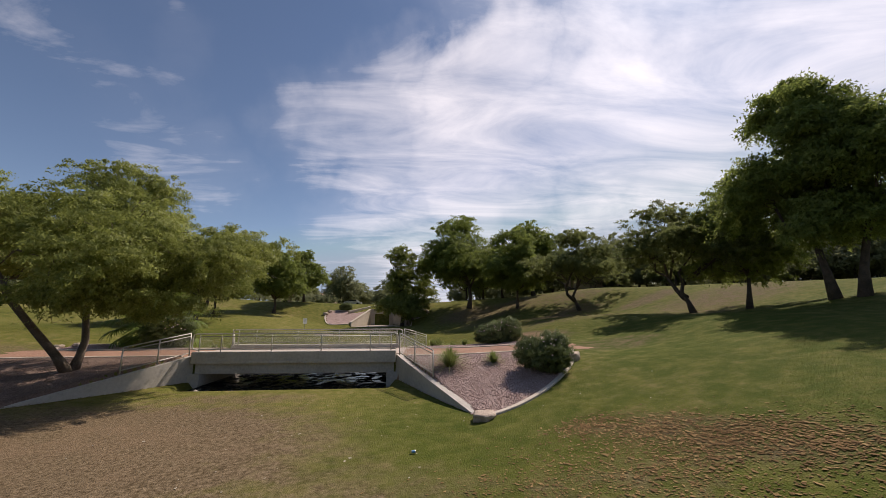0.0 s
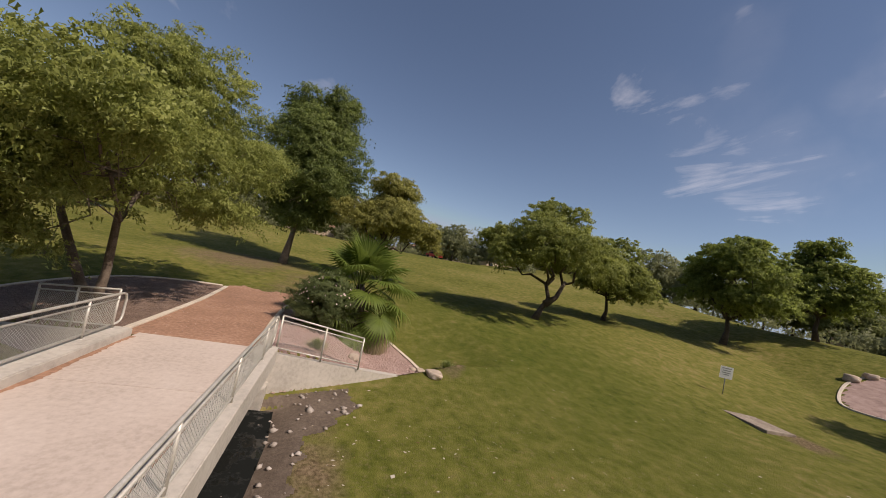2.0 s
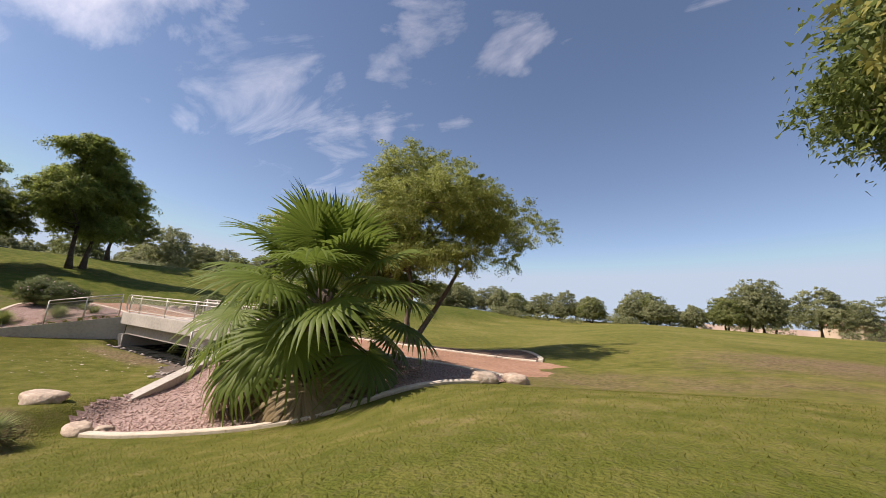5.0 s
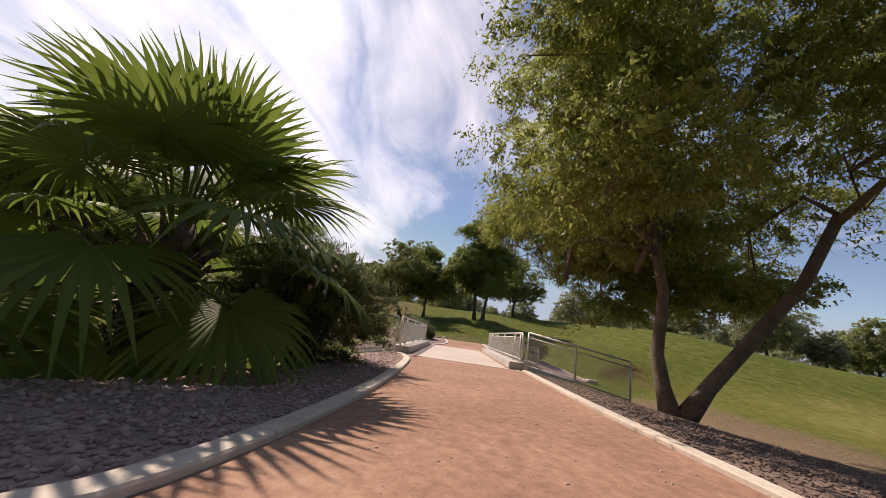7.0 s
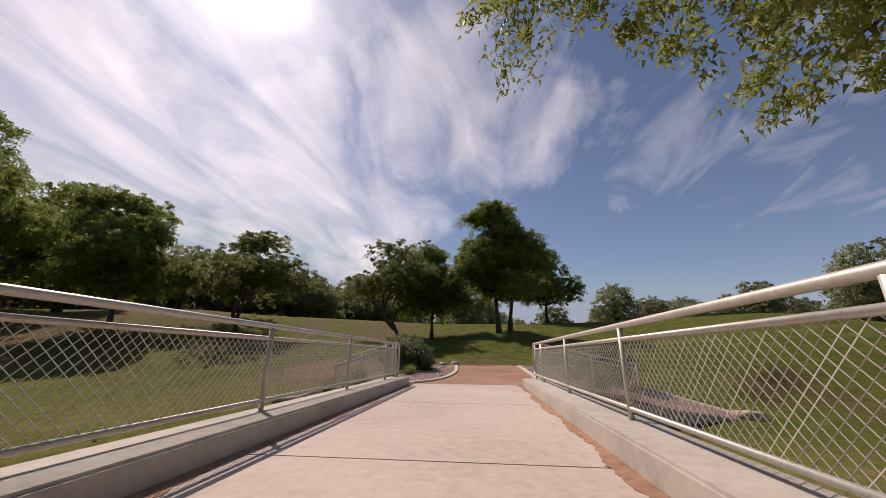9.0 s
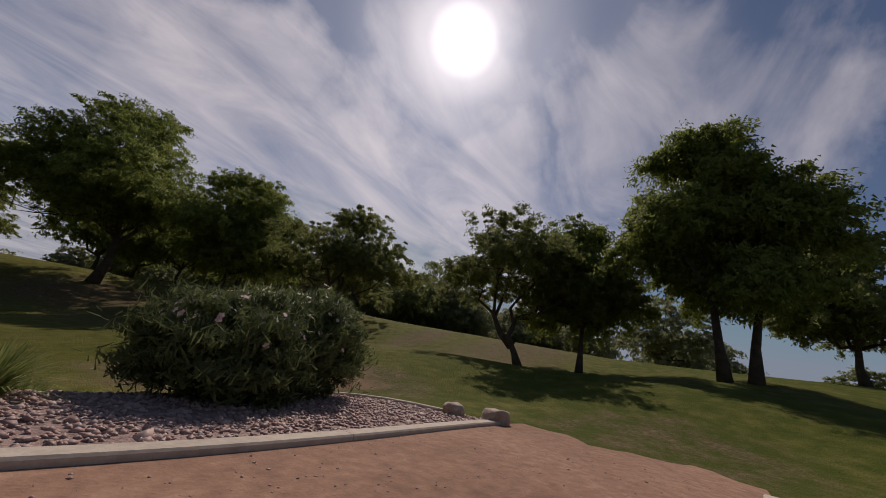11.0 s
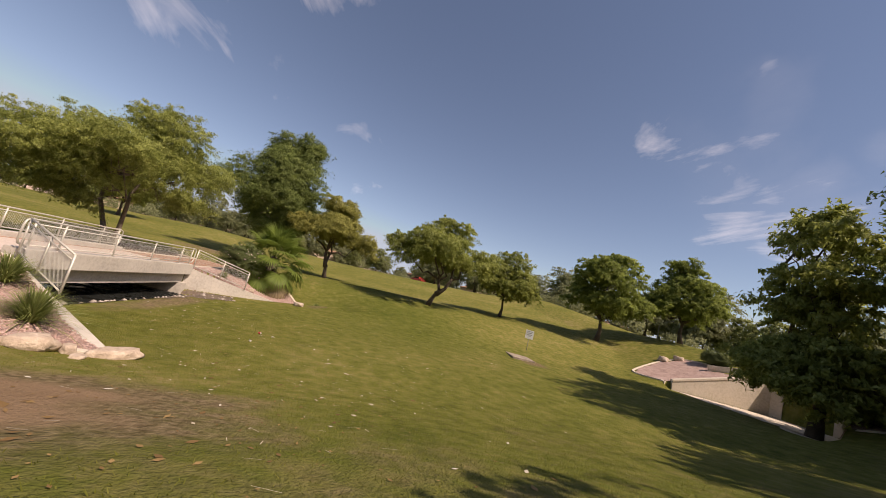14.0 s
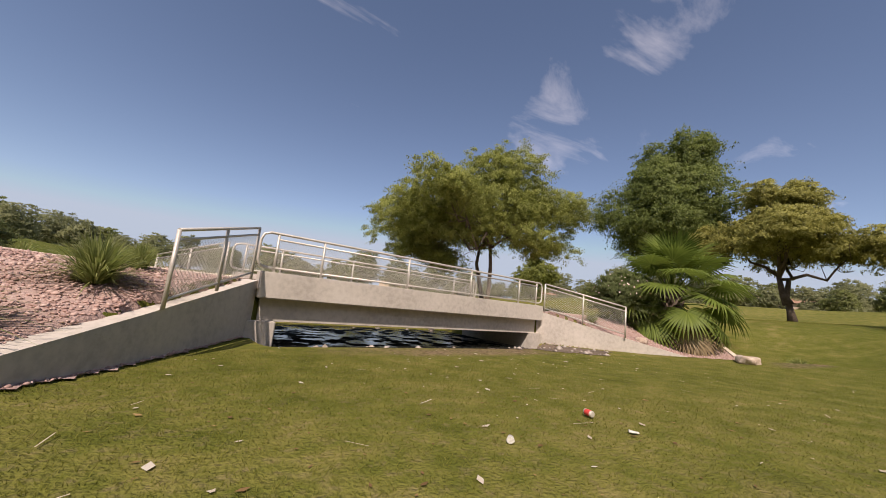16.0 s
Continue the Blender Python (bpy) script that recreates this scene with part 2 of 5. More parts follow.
def tube(bm, pts, radii, sides=8, cap=True):
    """A tube through points with a radius at each."""
    pts = [Vector(p) for p in pts]
    if not hasattr(radii, "__len__"):
        radii = [radii] * len(pts)
    rings, prev = [], None
    for i, p in enumerate(pts):
        d = (pts[min(i + 1, len(pts) - 1)] - pts[max(i - 1, 0)]).normalized()
        if prev is None:
            a = d.orthogonal().normalized()
        else:
            a = (prev - d * prev.dot(d)).normalized()
        prev = a
        b = d.cross(a)
        rings.append([bm.verts.new(p + radii[i] * (math.cos(t) * a + math.sin(t) * b)) for t in [2 * math.pi * k / sides for k in range(sides)]])
    for r0, r1 in zip(rings, rings[1:]):
        for k in range(sides):
            f = bm.faces.new((r0[k], r0[(k + 1) % sides], r1[(k + 1) % sides], r1[k]))
            f.smooth = True
    if cap:
        bm.faces.new(rings[0][::-1])
        bm.faces.new(rings[-1])


def ss(a, b, x):
    t = np.clip((np.asarray(x, float) - a) / (b - a), 0, 1)
    return t * t * (3 - 2 * t)


# ---- lie of the land ----
CULVERT = (-0.6, 1.2)      # where the culvert lies, from its first setting-out


def height(x, y):
    """Ground level: a grassed swale along y under the bridge, banks on both sides, a path on a low causeway along x."""
    x, y = np.asarray(x, float), np.asarray(y, float)
    d = x - 0.0 * y
    floor = -1.2 + 0.034 * np.clip(y - 5, 0, 27) + 0.02 * np.clip(-y - 14, 0, 60)
    west = 2.0 * ss(4, 21, -d)
    east = 3.0 * ss(6, 24, d)
    rise = np.where(d > 0, east, west)
    north = 3.6 * ss(30, 46, y) + 1.9 * np.exp(-((x - 14) / 8) ** 2 - ((y - 35) / 8) ** 2)
    z = np.maximum(floor + rise, floor + north * ss(0, 10, y)) + 0.25 * np.minimum(rise, north) + 0.03 * np.sin(x * 0.31) * np.cos(y * 0.27)
    far = ss(60, 140, np.hypot(x, y))
    z = z * (1 - far) + far * 2.2
    # path causeway and the sloping beds behind the wing walls
    ay, ax = np.abs(y), np.abs(x)
    slope = np.where(y > 0, np.where(x > 0, 0.648, 0.5437), 0.459)
    line = 4.95 + slope * (np.clip(ay, 1.75, 9) - 1.75)
    line = np.where(ay < 1.72, 4.55, line)
    cause = (1 - ss(2.0, np.where(y > 0, np.where(x > 0, 7.0, 5.4), 8.8), ay)) * ss(line + 0.1, line + 0.3, ax) * (1 - ss(13, 24, ax))
    z = z * (1 - cause) + (-0.03 + 0.27 * ss(6, 15, x)) * cause
    z = z - 0.55 * np.exp(-(((x + 11) / 4.2) ** 2 + ((y - 7.6) / 3.3) ** 2) ** 2) * ss(line - 0.3, line + 0.6, ax)
    # stream bed below the deck
    bed = (1 - ss(2.2, 3.6, np.abs(y + 0.4))) * (1 - ss(4.6, 5.0, np.abs(x)))
    # the lawn goes on rising to low crests in the west and the east
    az, r = np.degrees(np.arctan2(x, y)), np.hypot(x, y)
    crest_w = 3.3 * ss(28, 66, r) * ss(-138, -104, az) * (1 - ss(-52, -22, az))
    crest_e = 2.8 * ss(27, 42, r) * ss(20, 48, az) * (1 - ss(128, 152, az))
    # channel cut back into the bank between the culvert's wing walls
    u, v = x - CULVERT[0], y - CULVERT[1]
    left, right, head = -4.0 + (v - 32.6) / 3, 1.6 + (39.6 - v) * 0.48, 38.6 + 0.2778 * (u + 2)
    cut = ss(left - 0.24, left - 0.08, u) * (1 - ss(right + 0.08, right + 0.24, u)) * ss(28.5, 32.5, v) * (1 - ss(head + 0.08, head + 0.24, v))
    z = z * (1 - cut) + np.minimum(z, -0.25) * cut
    # a dip below the crooked mesquite and a knoll below the tall pair
    dip = 1.1 * np.exp(-((x - 25) / 7) ** 2 - ((y - 21) / 7) ** 2) - 0.9 * np.exp(-((x - 30) / 5) ** 2 - ((y + 3) / 5) ** 2)
    return z - 0.38 * bed + crest_w + crest_e - dip


def grid_axis(fine=()):
    """Grid lines, close together near the bridge and over any stretch given."""
    a = np.concatenate([np.arange(0, 9.6, 0.15), np.arange(9.6, 24, 0.4), np.arange(24, 60, 1.2), 60 * 1.12 ** np.arange(0, 30)])
    a = np.concatenate([-a[:0:-1], a])
    for lo, hi, step in fine:
        a = np.concatenate([a[a < lo], np.arange(lo, hi, step), a[a >= hi]])
    return a


def wear(x, y):
    """Where the lawn is worn or dry, 0 to 1."""
    x, y = np.asarray(x, float), np.asarray(y, float)
    w = np.zeros(x.shape)
    for cx, cy, rx, ry, a, s in [(22, 12, 7, 4, 30, 0.55), (16, 12, 5, 4, 0, 0.5), (20, 18, 6, 4, 0, 0.55), (24.5, 21.5, 4.5, 3, 0, 0.7), (14, 31, 7, 5, 0, 0.8), (28, 7, 4, 3, 0, 0.6), (12, 16, 8, 5, 0, 0.3), (4, 10, 9, 5, 0, 0.26), (13.4, 5.6, 3.0, 2.0, -55, 0.72), (17.5, 12.0, 2.2, 1.6, 20, 0.6), (21, 19.3, 4.0, 2.0, 10, 0.8), (31, 17, 5, 2.0, 10, 0.85), (-2.0, -10.2, 7.2, 4.6, -8, 1.0), (4.5, -13.0, 4.5, 2.0, 0, 0.62), (-1.0, -5.5, 4.5, 1.2, 0, 0.6), (19, 31, 9, 6, 30, 0.75), (13, 24, 3.0, 8, 0, 0.5),
                                 (-4.1, 22.6, 1.8, 1.0, 0, 0.75), (-8.7, 8.7, 1.5, 0.7, -20, 0.9), (33, 10, 9, 5, 0, 0.7), (26, 27, 8, 4, 0, 0.65), (-24, -4, 6, 5, 0, 0.7), (-17, 1, 8, 2.4, 0, 0.55), (16.5, -1, 3, 2.4, 0, 0.9), (30, 40, 14, 7, 0, 0.5), (12.3, -12.8, 4.0, 1.3, -50, 0.66), (9.6, -13.6, 2.5, 1.6, 0, 0.5), (0, 3.6, 4.5, 0.8, 0, 0.7)]:
        a = radians(a)
        u, v = (x - cx) * math.cos(a) + (y - cy) * math.sin(a), -(x - cx) * math.sin(a) + (y - cy) * math.cos(a)
        w = np.maximum(w, s * np.exp(-((u / rx) ** 2 + (v / ry) ** 2) ** 1.5))
    # bare trodden earth beside the path
    u, v = 0.5 * (x - 13.8) - 0.87 * (y - 7.0), 0.87 * (x - 13.8) + 0.5 * (y - 7.0)
    r = (np.abs(u / 3.1) ** 3 + np.abs(v / 1.75) ** 3) ** (1 / 3) + 0.06 * np.sin(3 * np.arctan2(v, u)) + 0.05 * np.sin(2.7 * x + 1.9 * y)
    w = np.maximum(w, 0.75 * (1 - ss(0.9, 1.9, r)))
    return np.maximum(w, 1.75 * (1 - ss(0.4, 1.45, r)))


GRASS = mottled("lawn", [(0.066, 0.078, 0.013), (0.112, 0.120, 0.023), (0.165, 0.155, 0.040), (0.24, 0.195, 0.08)], (0.10, 2.2), 0.9, 0.85, 30, 0.045, weight=0.55)


def add_wear(m):
    """Blend bare brown soil into the lawn by the wear attribute, broken up by noise."""
    n, l = m.node_tree.nodes, m.node_tree.links
    b = n["Principled BSDF"]
    grass = b.inputs["Base Color"].links[0].from_socket
    at = n.new("ShaderNodeAttribute")
    at.attribute_name = "wear"
    co = n.new("ShaderNodeTexCoord")
    nz = n.new("ShaderNodeTexNoise")
    nz.inputs["Scale"].default_value, nz.inputs["Detail"].default_value, nz.inputs["Roughness"].default_value = 1.3, 10, 0.68
    l.new(co.outputs["Object"], nz.inputs["Vector"])
    add = n.new("ShaderNodeMath")
    l.new(at.outputs["Fac"], add.inputs[0])
    l.new(nz.outputs[0], add.inputs[1])
    r = n.new("ShaderNodeMapRange")
    l.new(add.outputs[0], r.inputs[0])
    r.inputs[1].default_value, r.inputs[2].default_value, r.inputs[4].default_value = 0.78, 1.25, 0.92
    fine = n.new("ShaderNodeTexNoise")
    fine.inputs["Scale"].default_value, fine.inputs["Detail"].default_value = 11, 8
    l.new(co.outputs["Object"], fine.inputs["Vector"])
    soil = n.new("ShaderNodeValToRGB")
    soil.color_ramp.elements[0].position, soil.color_ramp.elements[0].color = 0.32, (0.085, 0.055, 0.033, 1)
    soil.color_ramp.elements[1].position, soil.color_ramp.elements[1].color = 0.68, (0.25, 0.18, 0.115, 1)
    l.new(fine.outputs[0], soil.inputs[0])
    speck = n.new("ShaderNodeMapRange")
    speck.inputs[1].default_value, speck.inputs[2].default_value, speck.inputs[4].default_value = 0.50, 0.72, 0.36
    l.new(fine.outputs[0], speck.inputs[0])
    top = n.new("ShaderNodeMath")
    top.operation = "MAXIMUM"
    l.new(r.outputs[0], top.inputs[0])
    l.new(speck.outputs[0], top.inputs[1])
    mx = n.new("ShaderNodeMix")
    mx.data_type = "RGBA"
    l.new(top.outputs[0], mx.inputs[0])
    l.new(grass, mx.inputs[6])
    l.new(soil.outputs[0], mx.inputs[7])
    lush = n.new("ShaderNodeAttribute")
    lush.attribute_name = "lush"
    deep = n.new("ShaderNodeMix")
    deep.data_type = "RGBA"
    patchy = n.new("ShaderNodeMath")
    patchy.operation = "MULTIPLY"
    l.new(lush.outputs["Fac"], patchy.inputs[0])
    spread = n.new("ShaderNodeMapRange")
    spread.inputs[1].default_value, spread.inputs[2].default_value, spread.inputs[3].default_value = 0.62, 0.42, 0.25
    l.new(nz.outputs[0], spread.inputs[0])
    l.new(spread.outputs[0], patchy.inputs[1])
    l.new(patchy.outputs[0], deep.inputs[0])
    l.new(mx.outputs[2], deep.inputs[6])
    deep.inputs[7].default_value = (0.062, 0.086, 0.013, 1)
    bare = n.new("ShaderNodeMapRange")
    l.new(add.outputs[0], bare.inputs[0])
    bare.inputs[1].default_value, bare.inputs[2].default_value = 1.38, 1.95
    earth = n.new("ShaderNodeMix")
    earth.data_type = "RGBA"
    l.new(nz.outputs[0], earth.inputs[0])
    earth.inputs[6].default_value, earth.inputs[7].default_value = (0.175, 0.112, 0.066, 1), (0.28, 0.19, 0.12, 1)
    last = n.new("ShaderNodeMix")
    last.data_type = "RGBA"
    l.new(bare.outputs[0], last.inputs[0])
    l.new(deep.outputs[2], last.inputs[6])
    l.new(earth.outputs[2], last.inputs[7])
    l.new(last.outputs[2], b.inputs["Base Color"])


add_wear(GRASS)
GRASS.node_tree.nodes["Principled BSDF"].inputs["Specular IOR Level"].default_value = 0.06
gx, gy = np.meshgrid(grid_axis(), grid_axis([(32, 42.4, 0.16)]))
gz = height(gx, gy)
gn = gx.shape[1]
gi = np.arange(gx.size).reshape(gx.shape)
gf = np.stack([gi[:-1, :-1], gi[:-1, 1:], gi[1:, 1:], gi[1:, :-1]], -1).reshape(-1, 4)
ground = soup("ground", np.stack([gx, gy, gz], -1).reshape(-1, 3), gf, GRASS, smooth=True)
wear_layer = ground.data.attributes.new("wear", "FLOAT", "POINT")
wear_layer.data.foreach_set("value", wear(gx, gy).astype(np.float32).ravel())
lush_layer = ground.data.attributes.new("lush", "FLOAT", "POINT")
lush = 0.75 * np.exp(-(((gx - 13.5) / 8) ** 2 + ((gy + 9) / 6) ** 2) ** 2) + 0.5 * np.exp(-(((gx - 6.2) / 1.8) ** 2 + ((gy + 9) / 3) ** 2)) + 0.4 * np.exp(-(((gx - 20) / 6) ** 2 + ((gy - 6) / 5) ** 2))
lush += 0.6 * np.exp(-(((gx + 15) / 12) ** 2 + ((gy - 13) / 8) ** 2) ** 2) + 0.2 * np.exp(-(((gx - 1) / 9) ** 2 + ((gy - 18) / 8) ** 2) ** 2)
lush = np.maximum(np.minimum(lush, 1.0), 0.9 * ss(8, 15, gx) * (1 - ss(60, 100, gx)) * (1 - 0.65 * ss(2, 9, gy)))
lush_layer.data.foreach_set("value", lush.astype(np.float32).ravel())
tagged(ground, "mown green lawn with worn brown patches", "ground", kind="structure")


def path_strip(name, xs, south, north, lift, mat):
    """A path that lies on the ground between two edge lines given as (x, y) points."""
    s, n = np.array(sorted(south)), np.array(sorted(north))
    X = np.repeat(xs[None], 14, 0)
    t = np.linspace(0, 1, 14)[:, None]
    Y = np.interp(xs, s[:, 0], s[:, 1])[None] * (1 - t) + np.interp(xs, n[:, 0], n[:, 1])[None] * t
    far = np.abs(xs).max() - np.abs(X) + 0.25 * np.sin(3.1 * Y) + 0.15 * np.sin(7.3 * Y + 1)
    sink = lift - 0.08 * (1 - ss(0.2, 0.9, far))      # the outer end runs out raggedly into the lawn
    i = np.arange(X.size).reshape(X.shape)
    f = np.stack([i[:-1, :-1], i[:-1, 1:], i[1:, 1:], i[1:, :-1]], -1).reshape(-1, 4)
    ob = soup(name, np.stack([X, Y, height(X, Y) + sink], -1).reshape(-1, 3), f, mat, smooth=True)
    return tagged(ob, "reddish decomposed granite footpath leading off the bridge", "path", kind="structure")


NE_KERB = [(8.6, 6.85), (9.35, 6.05), (10.3, 5.35), (11.3, 4.65), (12.4, 3.9), (13.1, 3.1), (13.5, 2.2), (13.7, 1.7)]
NE_PATH = [(5.35, 1.65), (6.2, 1.25), (7.6, 0.85), (9.3, 0.65), (10.9, 0.65), (12.5, 0.75), (14.3, 0.9)]
SE_KERB = [(8.5, -8.7), (9.4, -8.3), (10.9, -7.2), (12.4, -5.5), (13.3, -3.6), (13.8, -2.35)]
SE_PATH = [(5.4, -2.2), (8, -2.3), (11, -2.3), (13.75, -2.25)]
NW_KERB = [(-8.95, 7.35), (-9.7, 7.1), (-10.7, 6.65), (-11.8, 6.1), (-12.8, 5.5), (-14.1, 4.3), (-15.1, 3.0)]
NW_PATH = [(-5.35, 1.72), (-6.6, 1.35), (-9.0, 1.2), (-12.0, 1.2), (-14.5, 1.5), (-15.3, 2.2)]
SW_KERB = [(-8.6, -8.3), (-10.8, -7.8), (-13.2, -6.0), (-14.6, -3.6), (-14.9, -2.4)]
SW_PATH = [(-5.4, -1.9), (-8, -1.9), (-11, -1.95), (-14.8, -2.2)]
path_strip("path_west", np.arange(-16.3, -5.05, 0.2), SW_PATH, NW_PATH[:-1], 0.02, DIRT)
path_strip("path_east", np.arange(5.05, 15.8, 0.2), SE_PATH, NE_PATH, 0.02, DIRT)

# ---- bridge ----
BAY = 2.44
HALF = 1.84          # rail line either side of the middle
bridge = thing("footbridge", "concrete footbridge with galvanised chain-link railings", "bridge")
for x0, x1 in ((-5.3, -2.004), (-1.996, 1.346), (1.354, 5.3)):
    bm = bmesh.new()
    box(bm, (x0, -1.5, -0.22), (x1, 1.5, 0.0), 0.008)
    part("deck_slab", bm, DECK, bridge, "pale sand-coloured concrete deck")
for s in (-1, 1):
    bm = bmesh.new()
    y0, y1 = sorted((s * 1.5, s * 2.02))
    box(bm, (-4.95, y0, -0.36), (4.95, y1, 0.2), 0.02)
    part("kerb_beam", bm, CONCRETE, bridge)
    bm = bmesh.new()
    y0, y1 = sorted((s * 1.35, s * 1.75))
    box(bm, (-4.85, y0, -0.86), (4.85, y1, -0.3), 0.01)
    part("girder", bm, CONCRETE, bridge)
for s in (-1, 1):
    bm = bmesh.new()
    x0, x1 = sorted((s * 4.5, s * 5.15))
    box(bm, (x0, -1.95, -2.1), (x1, 1.95, -0.84), 0.02)
    part("abutment", bm, CONCRETE, bridge)


grit_rng = np.random.default_rng(19)
for s in (-1, 1):
    gxs = np.arange(-4.9, 5.25, 0.06)
    gwd = 0.05 + 0.05 * (np.sin(gxs * 1.7 + s) + np.sin(gxs * 4.3 + 2 * s)) * 0.5 + grit_rng.uniform(0, 0.05, len(gxs)) + 0.03
    gv = np.concatenate([np.stack([gxs, np.full(len(gxs), s * 1.502), np.full(len(gxs), 0.012)], -1), np.stack([gxs, s * (1.5 - np.maximum(gwd, 0.01)), np.full(len(gxs), 0.004)], -1)])
    gk = np.arange(len(gxs) - 1)
    tagged(soup("grit_drift", gv, np.stack([gk, gk + 1, gk + 1 + len(gxs), gk + len(gxs)], -1), DIRT), "reddish grit washed up along the kerb of the bridge deck", "grit", kind="stuff")


def wing_wall(sx, sy, ex, ey, z1):
    """A tapered retaining wall from the bridge's corner outwards."""
    bm = bmesh.new()
    a, b = Vector((sx * 4.95, sy * 1.75, 0)), Vector((sx * ex, sy * ey, 0))
    n = Vector((b - a).to_2d().orthogonal().normalized().to_3d())
    if n.x * sx < 0:
        n = -n
    top = [(0.0, 0.0), (0.5, 0.5 * z1 - 0.02), (1.0, z1)]
    rows = []
    for t, z in top:
        p = a.lerp(b, t)
        rows.append([bm.verts.new(q) for q in (p + Vector((0, 0, -2.2)), p + Vector((0, 0, z)), p + n * 0.3 + Vector((0, 0, z)), p + n * 0.3 + Vector((0, 0, -2.2)))])
    for r0, r1 in zip(rows, rows[1:]):
        for k in range(4):
            bm.faces.new((r0[k], r0[(k + 1) % 4], r1[(k + 1) % 4], r1[k]))
    bm.faces.new(rows[0])
    bm.faces.new(rows[-1])
    bmesh.ops.recalc_face_normals(bm, faces=bm.faces)
    return part("wing_wall", bm, CONCRETE, bridge)


WINGS = {(-1, 1): (7.55, 6.75, -1.15), (1, 1): (8.35, 7.0, -1.12), (-1, -1): (8.0, 8.4, -1.12), (1, -1): (8.05, 8.5, -1.12)}
for (sx, sy), (ex, ey, z1) in WINGS.items():
    wing_wall(sx, sy, ex, ey, z1)


def mesh_panel(name, a, b, ha, hb, parent, pitch=0.055, r=0.0036):
    """Chain link between two uprights: a, b feet of the panel, ha and hb its heights."""
    a, b = Vector(a), Vector(b)
    L = (b - a).length
    bm = bmesh.new()

    def at(u, v):
        t = u / L
        return a.lerp(b, t) + Vector((0, 0, v * (ha + (hb - ha) * t)))

    step = pitch * 1.414
    H = ha
    k = -H
    while k < L:
        for up in (1, -1):
            u0, u1 = max(0, k), min(L, k + H)
            if u1 - u0 > 0.02:
                v0, v1 = (u0 - k) / H, (u1 - k) / H
                if up < 0:
                    v0, v1 = 1 - v0, 1 - v1
                tube(bm, [at(u0, v0), at(u1, v1)], r, 3, cap=False)
        k += step
    return part(name, bm, WIRE, parent)


def rail_side(s):
    y = s * HALF
    r = thing("railing", "galvanised pipe railing with chain-link infill on the kerb of the footbridge", "railing", "bridge railings")
    xs = [-4.7, -1.5 * BAY, -0.5 * BAY, 0.5 * BAY, 1.5 * BAY, 4.7]
    for x in xs:
        bm = bmesh.new()
        tube(bm, [(x, y, 0.19), (x, y, 1.04)], 0.028, 8)
        tube(bm, [(x, y, 0.19), (x, y, 0.205)], 0.06, 8)
        part("post", bm, STEEL, r)
    bm = bmesh.new()
    e = 5.05
    loop = [(-e + 0.16, y, 0.30), (-e + 0.05, y, 0.34), (-e, y, 0.45), (-e, y, 0.88), (-e + 0.05, y, 1.01), (-e + 0.18, y, 1.06)]
    tube(bm, [(-4.7, y, 0.29)] + loop + [(0, y, 1.06)] + [(-q[0], y, q[2]) for q in loop[::-1]] + [(4.7, y, 0.29)], 0.03, 8)
    part("top_rail", bm, STEEL, r)
    for z in (0.93, 0.30):
        bm = bmesh.new()
        tube(bm, [(-4.7, y, z), (4.7, y, z)], 0.022, 8)
        part("rail", bm, STEEL, r)
    for x0, x1 in zip(xs, xs[1:]):
        mesh_panel("chain_link", (x0, y, 0.31), (x1, y, 0.31), 0.61, 0.61, r)
    return r


for s in (-1, 1):
    rail_side(s)


def wing_rail(a, b):
    """A sloping guard on a wing wall, from a to b (foot points)."""
    r = thing("wing_railing", "galvanised chain-link guard panel sloping along the wing wall", "railing", "wing railings")
    a, b = Vector(a), Vector(b)
    up = Vector((0, 0, 1))
    m = a.lerp(b, 0.5)
    for p in (a, m, b):
        bm = bmesh.new()
        tube(bm, [p - up * 0.03, p + up * 1.04], 0.028, 8)
        part("post", bm, STEEL, r)
    for z in (1.04, 0.9, 0.1):
        bm = bmesh.new()
        tube(bm, [a + up * z, b + up * z], 0.026 if z > 1 else 0.02, 8)
        part("rail", bm, STEEL, r)
    for p, q in ((a, m), (m, b)):
        mesh_panel("chain_link", p + up * 0.1, q + up * 0.1, 0.8, 0.8, r)
    return r


wing_rail((-5.1, 1.95, 0.02), (-6.3, 4.48, -0.6))
wing_rail((5.15, 2.05, 0.04), (6.5, 4.25, -0.5))
wing_rail((-5.05, -2.0, 0.06), (-6.25, -4.4, -0.36))
wing_rail((5.15, -2.05, 0.02), (6.76, -5.1, -0.5))


